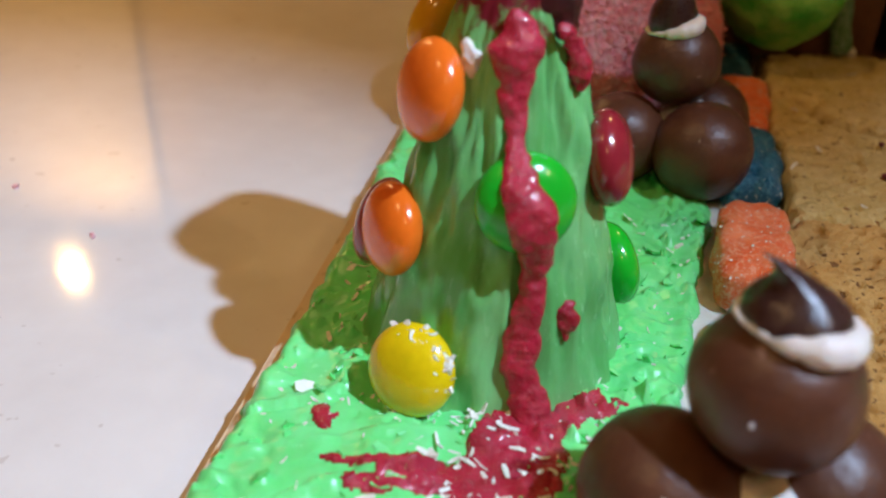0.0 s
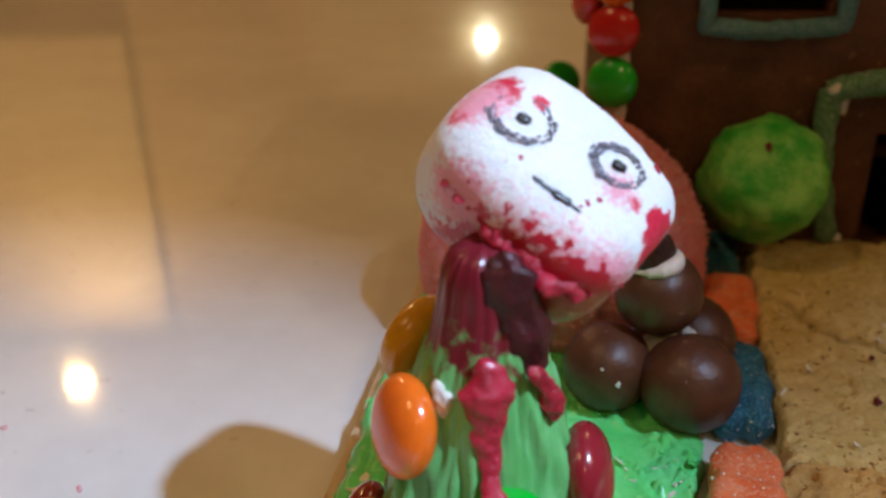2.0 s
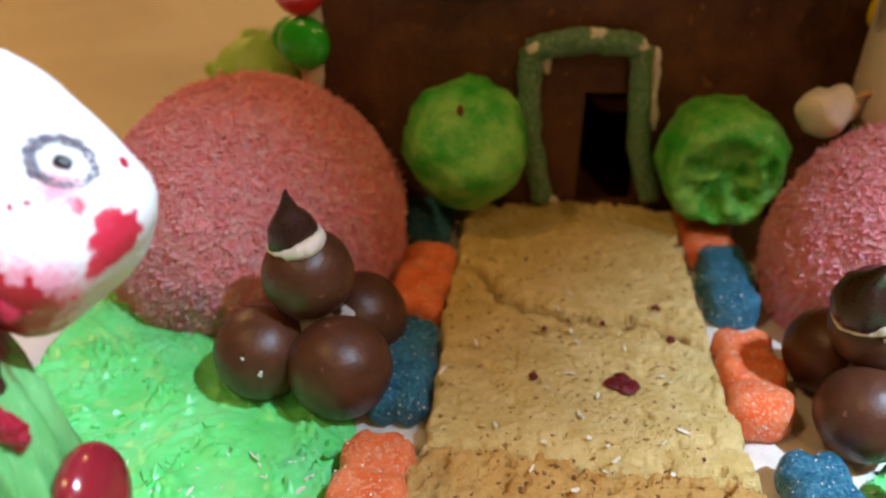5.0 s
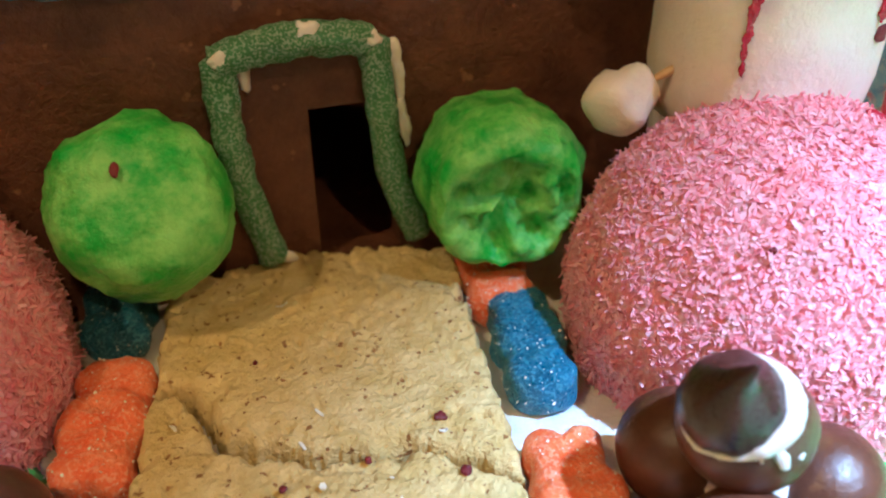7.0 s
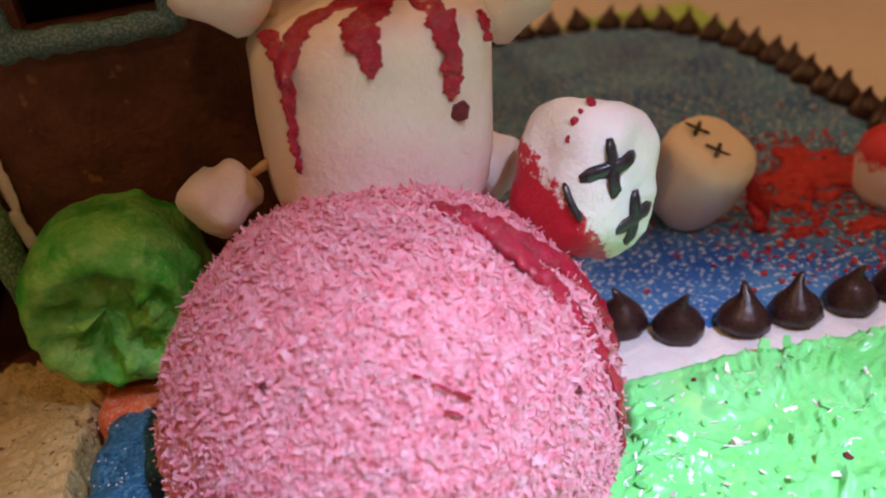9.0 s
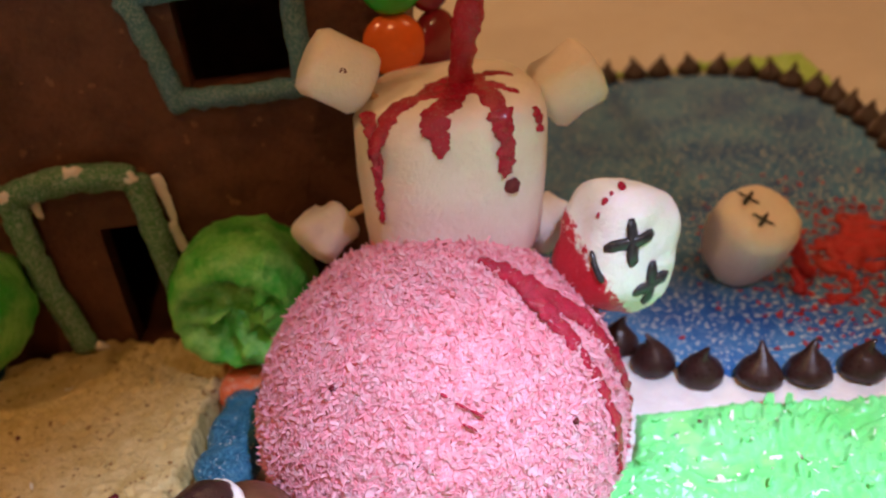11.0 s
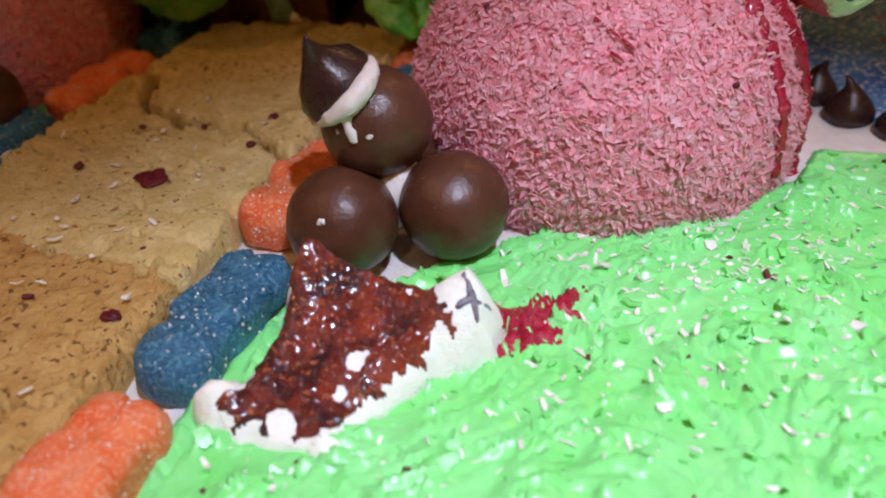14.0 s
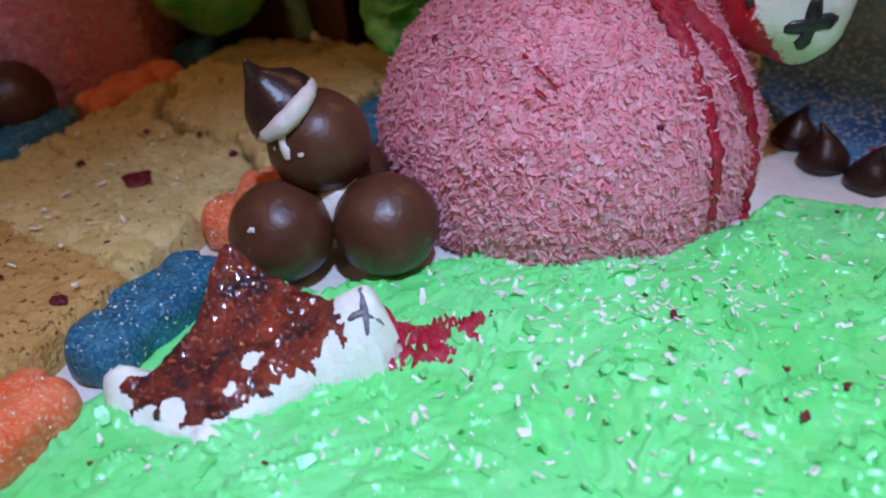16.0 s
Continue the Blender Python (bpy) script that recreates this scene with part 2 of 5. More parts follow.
def lathe(bm, profile, m, seg=24, rough=0.0, size=5.0, squash=2.0, bend=None):
    """Turns (radius, height) pairs about local z; squash over 2 gives rounded-square sections."""
    rings = []
    for r, h in profile:
        ring = []
        for i in range(seg):
            a = 2 * math.pi * i / seg
            c, s = math.cos(a), math.sin(a)
            k = (abs(c) ** squash + abs(s) ** squash) ** (-1.0 / squash)
            p = Vector((r * c * k, r * s * k, h))
            if bend:
                p = bend(p)
            w = m @ p
            if rough and r > 0.2:
                d = (m.to_3x3() @ Vector((c, s, 0))).normalized()
                w += d * rough * (nz(w.x, w.y, w.z, size) + 0.4 * nz(w.x, w.y, w.z, size * 0.35))
            ring.append(bm.verts.new(w))
        rings.append(ring)
    for a, b in zip(rings, rings[1:]):
        for i in range(seg):
            j = (i + 1) % seg
            bm.faces.new((a[i], a[j], b[j], b[i]))
    bm.faces.new(rings[0][::-1])
    bm.faces.new(rings[-1])


def tube(bm, pts, radii, seg=12, flat=1.0, rough=0.0, size=3.0, up=(0, -1, 0.3), steps=6):
    """A lumpy rope through pts with a radius at each; flat under 1 presses it towards the up side."""
    P, Rr = [], []
    n = len(pts)
    for i in range(n - 1):
        p0, p1, p2, p3 = (Vector(pts[max(0, min(n - 1, i + k))]) for k in (-1, 0, 1, 2))
        for s in range(steps):
            t = s / steps
            P.append(0.5 * ((2 * p1) + (p2 - p0) * t + (2 * p0 - 5 * p1 + 4 * p2 - p3) * t * t + (3 * p1 - p0 - 3 * p2 + p3) * t ** 3))
            k = t * t * (3 - 2 * t)
            Rr.append(radii[i] * (1 - k) + radii[i + 1] * k)
    P.append(Vector(pts[-1]))
    Rr.append(radii[-1])
    rings = []
    for i, p in enumerate(P):
        d = (P[min(i + 1, len(P) - 1)] - P[max(i - 1, 0)]).normalized()
        side = d.cross(Vector(up)).normalized()
        top = side.cross(d).normalized()
        r = Rr[i] * (0.55 if i in (0, len(P) - 1) else 1.0)
        ring = []
        for k in range(seg):
            a = 2 * math.pi * k / seg
            w = p + r * (side * math.cos(a) + top * math.sin(a) * flat)
            if rough:
                w += (w - p).normalized() * rough * (nz(w.x, w.y, w.z, size) + 0.5 * nz(w.x, w.y, w.z, size * 0.4))
            ring.append(bm.verts.new(w))
        rings.append(ring)
    for a, b in zip(rings, rings[1:]):
        for i in range(seg):
            j = (i + 1) % seg
            bm.faces.new((a[i], a[j], b[j], b[i]))
    bm.faces.new(rings[0][::-1])
    bm.faces.new(rings[-1])


def inside(poly, x, y):
    """Distance to the outline of poly in mm, positive inside."""
    best, odd = 1e9, False
    for (x0, y0), (x1, y1) in zip(poly, poly[1:] + poly[:1]):
        dx, dy = x1 - x0, y1 - y0
        t = max(0.0, min(1.0, ((x - x0) * dx + (y - y0) * dy) / (dx * dx + dy * dy)))
        best = min(best, math.hypot(x - x0 - t * dx, y - y0 - t * dy))
        if (y0 > y) != (y1 > y) and x < x0 + (y - y0) * dx / dy:
            odd = not odd
    return best if odd else -best


def sheet(name, material, lo, hi, pitch, depth, height, base, parent=None, **kw):
    """A layer over the plan from lo to hi: depth(x, y) is the way in from its edge in mm (negative: no layer), height(x, y, d) its top; its skirt goes down to base."""
    nx, ny = int((hi[0] - lo[0]) / pitch) + 1, int((hi[1] - lo[1]) / pitch) + 1
    keep = {}
    verts, faces = [], []
    for i in range(nx):
        for j in range(ny):
            x, y = lo[0] + i * pitch, lo[1] + j * pitch
            d = depth(x, y)
            if d > -0.5 * pitch:
                keep[i, j] = len(verts)
                verts.append((x, y, height(x, y, max(d, 0.0))))
    count = {}
    for (i, j), a in list(keep.items()):
        q = [(i, j), (i + 1, j), (i + 1, j + 1), (i, j + 1)]
        if all(k in keep for k in q):
            ids = [keep[k] for k in q]
            faces.append(ids)
            for e in zip(ids, ids[1:] + ids[:1]):
                count[e] = 1
    low = {}
    for a, b in [e for e in count if (e[1], e[0]) not in count]:
        for v in (a, b):
            if v not in low:
                low[v] = len(verts)
                verts.append((verts[v][0], verts[v][1], base))
        faces.append([b, a, low[a], low[b]])
    o = ORIGIN[parent.name] if parent else Vector((0, 0, 0))
    me = bpy.data.meshes.new(name)
    me.from_pydata([((x - o.x) * MM, (y - o.y) * MM, (z - o.z) * MM) for x, y, z in verts], [], faces)
    me.polygons.foreach_set("use_smooth", [True] * len(me.polygons))
    me.materials.append(material)
    me.update()
    ob = new(name, me)
    ORIGIN[ob.name] = o
    if parent:
        ob.parent = parent
    return tagged(ob, **kw)


def flakes(name, material, spots, length, width, parent=None, lift=0.15, seed=1, **kw):
    """Many thin curled shreds at spots (place, normal), joined into one mesh."""
    rnd = random.Random(seed)
    verts, faces = [], []
    o = ORIGIN[parent.name] if parent else Vector((0, 0, 0))
    for p, nrm in spots:
        l, w = length * rnd.uniform(0.35, 1.4), width * rnd.uniform(0.5, 1.7)
        h = w * 0.22
        tilt = Vector((rnd.uniform(-1, 1), rnd.uniform(-1, 1), rnd.uniform(-1, 1))) * 0.55
        z = (Vector(nrm).normalized() + tilt * lift * 3).normalized()
        m = frame_of(z, rnd.uniform(0, 360))
        k = len(verts)
        curl = rnd.uniform(-0.2, 0.35) * l
        for sx, lz in ((-0.5, curl * 0.5), (0.0, 0.0), (0.5, curl)):
            ww = w * (0.6 if sx else 1.0)
            for sy, sz in ((-0.5, 0), (0.5, 0), (0.5, 1), (-0.5, 1)):
                v = m @ Vector((sx * l, sy * ww, sz * h + lz)) + Vector(p) - o
                verts.append(tuple(v * MM))
        for s in (0, 4):
            for i in range(4):
                j = (i + 1) % 4
                faces.append((k + s + i, k + s + j, k + s + 4 + j, k + s + 4 + i))
        faces.append((k + 3, k + 2, k + 1, k))
        faces.append((k + 8, k + 9, k + 10, k + 11))
    me = bpy.data.meshes.new(name)
    me.from_pydata(verts, [], faces)
    me.materials.append(material)
    me.update()
    ob = new(name, me)
    ORIGIN[ob.name] = o
    if parent:
        ob.parent = parent
    return tagged(ob, **kw)


# ---- the room ----
def slab(name, lo, hi, material, label, category="", bevel=0.0):
    bm = bmesh.new()
    box(bm, [v * 1000 for v in lo], [v * 1000 for v in hi], bevel=bevel * 1000)
    return tagged(part(name, bm, material, None, label, False), "", category or name, "", "structure")


COUNTER = -0.008
slab("countertop", (-1.9, -0.6, -0.048), (1.9, 1.35, COUNTER), STONE, "glossy white stone kitchen countertop", "countertop", 0.004)
slab("wall_north", (-2.6, 2.6, -0.95), (2.6, 2.7, CEILING), PAINT, "warm beige painted wall", "wall")
slab("wall_panel", (-1.9, 2.57, 0.40), (-0.91, 2.598, 1.42), PALE, "pale cream wall cupboard front", "cupboard")
slab("wall_panel", (-0.36, 2.57, -0.9), (1.4, 2.598, 0.545), PALE, "pale cream low panel on the wall", "panel")
slab("wall_south", (-2.6, -2.3, -0.95), (2.6, -2.2, CEILING), PAINT, "warm beige painted wall", "wall")
slab("wall_west", (-2.7, -2.3, -0.95), (-2.6, 2.7, CEILING), PAINT, "warm beige painted wall", "wall")
slab("wall_east", (2.6, -2.3, -0.95), (2.7, 2.7, CEILING), PAINT, "warm beige painted wall", "wall")
slab("floor", (-2.7, -2.3, -0.98), (2.7, 2.7, -0.95), WOOD, "brown wooden floor", "floor")
slab("ceiling", (-2.7, -2.3, CEILING), (2.7, 2.7, CEILING + 0.05), CEIL, "cream painted ceiling", "ceiling")
slab("counter_base", (-1.85, -0.5, -0.95), (1.85, 1.3, -0.048), WOOD, "brown wooden counter base", "cabinet")
# fittings for all five, the four added fill lights too
for x, y in DOWNLIGHTS:
    d = thing("ceiling_light", (x * 1000, y * 1000, CEILING * 1000), "round recessed warm ceiling light, switched on, in a mostly added set", "ceiling light", "ceiling lights")
    bm = bmesh.new()
    lathe(bm, [(46, 0), (46, -6), (40, -10), (28, -10), (26, -4), (26, 0)], placed((x * 1000, y * 1000, CEILING * 1000)), 32)
    part("trim_ring", bm, METAL, d)
    bm = bmesh.new()
    lathe(bm, [(10, -11), (24, -12), (24, -14), (10, -16)], placed((x * 1000, y * 1000, CEILING * 1000)), 32)
    part("bulb", bm, BULB, d)
wl = thing("wall_lamp", (150, 2560, 420), "small round wall lamp, switched on, against the pale panel", "wall lamp")
bm = bmesh.new()
ball(bm, placed((150, 2535, 420), None, (26, 22, 26)), 0, 1, 20)
part("bulb", bm, BULB, wl)
bm = bmesh.new()
lathe(bm, [(34, 0), (34, -10), (16, -16)], placed((150, 2568, 420), Matrix.Rotation(radians(-90), 4, "X") @ Matrix.Rotation(radians(180), 4, "X")), 24)
part("bracket", bm, METAL, wl)

def stain(m, colour, way, lo, hi, size=4.0, amount=6.0, rough=None):
    """Adds a stain with a ragged edge: it grows along way (object space) from lo to hi in mm."""
    n, l = m.node_tree.nodes, m.node_tree.links
    b = n["Principled BSDF"]
    old = b.inputs["Base Color"].links[0].from_socket
    tc = n.new("ShaderNodeTexCoord")
    dot = n.new("ShaderNodeVectorMath")
    dot.operation = "DOT_PRODUCT"
    dot.inputs[1].default_value = Vector(way).normalized() * 1000.0
    l.new(tc.outputs["Object"], dot.inputs[0])
    t = n.new("ShaderNodeTexNoise")
    t.inputs["Scale"].default_value, t.inputs["Detail"].default_value = 1000.0 / size, 4.0
    t.inputs["Roughness"].default_value = 0.65
    l.new(tc.outputs["Object"], t.inputs["Vector"])
    a = n.new("ShaderNodeMath")
    a.operation = "MULTIPLY_ADD"
    a.inputs[1].default_value = amount * 2
    l.new(t.outputs[0], a.inputs[0])
    l.new(dot.outputs["Value"], a.inputs[2])
    r = n.new("ShaderNodeMapRange")
    r.interpolation_type = "SMOOTHSTEP"
    r.inputs["From Min"].default_value, r.inputs["From Max"].default_value = lo + amount, hi + amount
    l.new(a.outputs[0], r.inputs["Value"])
    x = n.new("ShaderNodeMix")
    x.data_type = "RGBA"
    x.inputs[7].default_value = (*colour, 1)
    l.new(r.outputs[0], x.inputs[0])
    l.new(old, x.inputs[6])
    l.new(x.outputs[2], b.inputs["Base Color"])
    if rough is not None:
        was = b.inputs["Roughness"].links[0].from_socket
        y = n.new("ShaderNodeMix")
        y.inputs[3].default_value = rough
        l.new(r.outputs[0], y.inputs[0])
        l.new(was, y.inputs[2])
        l.new(y.outputs[0], b.inputs["Roughness"])
    return m


def splash(m, colour, at, reach, size=1.6, amount=2.0, soft=0.5, rough=0.35):
    """Adds a ragged splash of colour about a place (object space, mm)."""
    n, l = m.node_tree.nodes, m.node_tree.links
    b = n["Principled BSDF"]
    old, was = b.inputs["Base Color"].links[0].from_socket, b.inputs["Roughness"].links[0].from_socket
    tc = n.new("ShaderNodeTexCoord")
    d = n.new("ShaderNodeVectorMath")
    d.operation = "DISTANCE"
    d.inputs[1].default_value = Vector(at) * MM
    l.new(tc.outputs["Object"], d.inputs[0])
    t = n.new("ShaderNodeTexNoise")
    t.inputs["Scale"].default_value, t.inputs["Detail"].default_value, t.inputs["Roughness"].default_value = 1000.0 / size, 4.0, 0.65
    l.new(tc.outputs["Object"], t.inputs["Vector"])
    a = n.new("ShaderNodeMath")
    a.operation = "MULTIPLY_ADD"
    a.inputs[1].default_value = amount * 2 * MM
    l.new(t.outputs[0], a.inputs[0])
    l.new(d.outputs["Value"], a.inputs[2])
    r = n.new("ShaderNodeMapRange")
    r.interpolation_type = "SMOOTHSTEP"
    r.inputs["From Min"].default_value, r.inputs["From Max"].default_value = (reach + amount + soft) * MM, (reach + amount - soft) * MM
    l.new(a.outputs[0], r.inputs["Value"])
    for data, i, value, src, dest in (("RGBA", (6, 7, 2), (*colour, 1), old, "Base Color"), ("FLOAT", (2, 3, 0), rough, was, "Roughness")):
        x = n.new("ShaderNodeMix")
        x.data_type = data
        l.new(r.outputs[0], x.inputs[0])
        l.new(src, x.inputs[i[0]])
        x.inputs[i[1]].default_value = value
        l.new(x.outputs[i[2]], b.inputs[dest])
    return m


# ---- board, icing and pond ----
BU, BV = Vector((0.982, -0.19)), Vector((0.19, 0.982))


def plan(u, v):
    return BU * u + BV * v


def board_uv(x, y):
    return x * BU.x + y * BU.y, x * BV.x + y * BV.y


BOARD_LO, BOARD_HI = (-46.0, 12.0), (304.0, 436.0)
bm = bmesh.new()
turn = Matrix.Rotation(math.atan2(BU.y, BU.x), 4, "Z")
box(bm, (BOARD_LO[0], BOARD_LO[1], -8), (BOARD_HI[0], BOARD_HI[1], 0), turn, 1.2)
board = single("cake_board", bm, FOIL, (120, 210, -8), "tan foil-covered rectangular cake board on the countertop", "cake board", smooth=False)


def edge(x, y, lo=BOARD_LO, hi=BOARD_HI):
    u, v = board_uv(x, y)
    return min(u - lo[0], hi[0] - u, v - lo[1], hi[1] - v)


PC, PA, PB = (294.5, 276.5), 61.0, 98.0


def pond_out(x, y):
    """About how far outside the pond's shore, in mm."""
    u, v = board_uv(x - PC[0], y - PC[1])
    k = ((abs(u) / PA) ** 2.8 + (abs(v) / PB) ** 2.8) ** (1 / 2.8)
    return (k - 1.0) * math.hypot(u, v) / max(k, 1e-3)


def base_depth(x, y):
    return edge(x, y) - 7.0 + 1.2 * nz(x, y, 3, 6)


def base_top(x, y, d):
    return 0.15 + 1.3 * (1 - math.exp(-d / 1.0)) + 0.35 * nz(x, y, 1, 9) + 0.15 * nz(x, y, 7, 2.5)


white = sheet("white_icing_layer", WHITE_ICING, (-60, 0), (400, 440), 2.5, base_depth, base_top, 0.0,
              label="thin layer of white icing spread over the board", category="icing", kind="structure")

LEFT = [(-37, 50), (-27, 92), (-20, 122), (-12, 168), (-5, 206), (4, 230), (60, 226), (66, 200), (60, 172), (57, 154), (49, 131), (41, 106), (36, 91), (30, 70), (26, 50)]


def swirl(x, y, k):
    """Spatula marks: long soft ridges with torn peaks."""
    a = 0.5 + 0.9 * nz(x, y, k, 40)
    c, s = math.cos(a), math.sin(a)
    p, q = x * c + y * s, -x * s + y * c
    smear = 1 - abs(nz(p / 6.0, q, k + 3, 2.2)) * 2.4
    soft = nz(p / 2.2, q, k, 9.0)
    torn = 0.0
    for size, rate, j in ((9.0, 1.9, 11), (5.0, 1.5, 23)):
        f = rate * nz(p / 1.8, q, k + j, size) + 0.25 * nz(x, y, k + j, 1.8)
        mask = max(0.0, min(1.0, (nz(x, y, k + j + 7, 9.0) + 0.08) * 3.5))
        torn += mask * (f - math.floor(f)) * size / 7.0
    peak = max(0.0, nz(p / 1.7, q, k + 5, 3.0) - 0.36)
    return 0.42 * soft + 0.10 * smear * max(0.0, 0.5 + nz(x, y, k + 9, 14)) + 1.05 * torn + 4.2 * peak + 0.03 * nz(x, y, k, 1.1)


def left_depth(x, y):
    return inside(LEFT, x, y) + 0.9 * nz(x, y, 2, 5) + 0.5 * nz(x, y, 8, 1.8)


def icing_top(k, thick):
    def top(x, y, d):
        rim = 1 - math.exp(-d / 0.9)
        return 0.9 + rim * (thick + 1.25 * swirl(x, y, k)) + 0.5 * math.exp(-((d - 2.2) / 1.2) ** 2)
    return top


left_top, right_top = icing_top(0.0, 2.0), icing_top(17.0, 2.0)
sheet("green_icing_lawn", GREEN_ICING, (-42, 60), (70, 232), 0.58, left_depth, left_top, 0.4,
      label="bright green icing spread in torn ridges like a lawn", category="icing", group="green icing lawns", kind="structure")
RIGHT = [(119, 48), (127.5, 75), (130.5, 92), (134.5, 106), (140.5, 128), (160, 136), (176, 146), (190, 156), (226, 168), (232, 181), (244, 178.5), (256, 176.5), (273, 172), (287, 169), (300, 174), (313, 188),
         (350, 170), (330, 48)]


def right_depth(x, y):
    return min(inside(RIGHT, x, y), edge(x, y) - 4.5) + 0.9 * nz(x, y, 4, 5) + 0.5 * nz(x, y, 9, 1.8)


sheet("green_icing_lawn", GREEN_ICING, (122, 62), (336, 192), 0.58, right_depth, right_top, 0.4,
      label="bright green icing lawn flecked with coconut beside the path", category="icing", group="green icing lawns", kind="structure")


def shore_depth(x, y):
    d = min(pond_out(x, y) - 6.0, edge(x, y) - 3.5)
    if y < 192 or (x < 240 and y < 330):
        return -9.0
    return d + 0.9 * nz(x, y, 4, 5)


shore_top = icing_top(31.0, 2.6)
sheet("green_icing_bank", BANK_ICING, (225, 190), (392, 432), 1.3, shore_depth, shore_top, 0.4,
      label="yellow-green icing bank along the far shore of the pond", category="icing", kind="structure")


def pond_depth(x, y):
    return -pond_out(x, y) - 1.0 + 1.2 * nz(x, y, 6, 6)


def pond_top(x, y, d):
    return 1.5 + 0.9 * (1 - math.exp(-d / 1.5)) + 0.25 * nz(x, y, 2, 7) + 0.18 * nz(x, y, 4, 1.6)


sheet("pond", POND, (225, 170), (370, 380), 1.1, pond_depth, pond_top, 0.5, label="frozen pond of blue sugar patchy over white icing", category="pond", kind="structure")


def capsules(lst):
    def depth(x, y):
        best = -9.0
        for x0, y0, r0, x1, y1, r1 in lst:
            dx, dy = x1 - x0, y1 - y0
            t = max(0.0, min(1.0, ((x - x0) * dx + (y - y0) * dy) / (dx * dx + dy * dy + 1e-9)))
            best = max(best, r0 + (r1 - r0) * t - math.hypot(x - x0 - t * dx, y - y0 - t * dy))
        return best + 0.9 * nz(x, y, 5, 2.6) + 0.5 * nz(x, y, 1, 1.0)
    return depth


def over(top, add, k):
    def f(x, y, d):
        return top(x, y, 9.0) + add * (1 - math.exp(-d / 0.8)) + 0.3 * nz(x, y, k, 1.8)
    return f


def spill(lo, hi, lst, top, add, label, base=2.0, material=RED_ICING, pitch=0.45):
    at = ((lo[0] + hi[0]) / 2, (lo[1] + hi[1]) / 2, base)
    return sheet("red_icing_spill", material, lo, hi, pitch, capsules(lst), over(top, add, 3.0), base, label=label, category="icing", group="red icing spills")


spill((-24, 68), (36, 106), [(14, 95, 4.5, 12, 84, 7), (12, 84, 7, 7, 72, 6), (14, 92, 3.5, 28, 94.5, 1.0), (16, 90, 4, 24, 96, 1.5), (6, 80, 3, -4, 81, 1.6), (-4, 81, 1.6, -14, 83.5, 0.6),
                              (-12, 79, 0.7, 4, 78, 1.2), (-15, 92, 1.6, -14, 89, 0.8), (-12, 93, 0.4, -13, 91, 0.5)], left_top, 0.7,
      "red icing pool on the green icing before the tree")
spill((166, 110), (194, 138), [(172, 124, 3.4, 180, 124, 3.4), (180, 125, 3.2, 188, 130, 0.8), (176, 118, 2.2, 184, 121, 1.6), (182, 128, 1.6, 187, 126, 0.8)], right_top, 0.8,
      "red icing smear on green icing beside the torn marshmallow")
sheet("red_sugar_spill", RED_SUGAR, (278, 182), (346, 262), 0.9,
      lambda x, y: capsules([(301, 221, 9, 316, 226, 20), (296, 206, 4, 304, 200, 6)])(x, y) * 0.7 + 7 * nz(x, y, 3, 7) + 5 * nz(x, y, 8, 2.6) - 3.0,
      lambda x, y, d: pond_top(x, y, 9) + 0.7 + 1.2 * nz(x, y, 5, 4.0) + 0.5 * nz(x, y, 5, 1.4), 1.5, label="scattered patch of red sugar on the blue pond", category="sugar")


# ---- cookie path ----
def cookie(poly, top_z, material, k, label, cracks=(), pitted=0.6):
    xs, ys = [p[0] for p in poly], [p[1] for p in poly]

    def depth(x, y):
        return inside(poly, x, y) + 0.8 * nz(x, y, k, 4.5) + 0.5 * nz(x, y, k + 3, 1.6)

    def top(x, y, d):
        pits = pitted * (max(0.0, nz(x, y, k + 9, 2.0) - 0.34) * 6.0 + max(0.0, nz(x, y, k + 29, 1.3) - 0.38) * 3.5)
        split = 0.0
        for (x0, y0), (x1, y1) in cracks:
            dx, dy = x1 - x0, y1 - y0
            t = max(0.0, min(1.0, ((x - x0) * dx + (y - y0) * dy) / (dx * dx + dy * dy)))
            far_ = math.hypot(x - x0 - t * dx, y - y0 - t * dy) + 0.9 * nz(x, y, k + 40, 3.0) + 0.4 * nz(x, y, k + 43, 1.0)
            split = max(split, math.exp(-(far_ / 0.55) ** 2) * (1 - abs(2 * t - 1) ** 4))
        chip = max(0.0, nz(x, y, k + 50, 3.0) + 0.05) * 5.0 * math.exp(-d / 2.2)
        return 1.6 + (top_z - 1.6) * min(1.0, 0.72 + d / 2.4) + 0.45 * nz(x, y, k, 14) + 0.22 * nz(x, y, k, 1.5) + 0.14 * nz(x, y, k + 60, 0.8) - chip - pits - 3.0 * split
    return sheet("shortbread_slab", material, (min(xs) - 3, min(ys) - 3), (max(xs) + 3, max(ys) + 3), 0.55, depth, top, 1.0,
                 label=label, category="cookie", group="path of shortbread slabs"), top


_, ck_top = cookie([(90.5, 236), (118, 239), (147.5, 228), (138, 188), (132.6, 165.0), (121.5, 176.6), (105, 182.0), (93.4, 189.4), (90, 204.5), (84.5, 207)], 9.0, COOKIE, 2.0, "pale crumbly shortbread slab laid before the door", [((108, 216), (112, 219))])
cookie([(80.5, 197), (83.5, 204.6), (88.6, 203), (91.4, 187.6), (104.5, 179.6), (121, 175.0), (131.6, 163.6), (125.5, 126), (100, 132), (82, 140), (68, 143), (73, 160), (77, 178)], 8.7, COOKIE, 12.0, "pale shortbread slab with red flecks and a cracked edge", [((76, 170), (84, 164)), ((84, 164), (90, 163))])
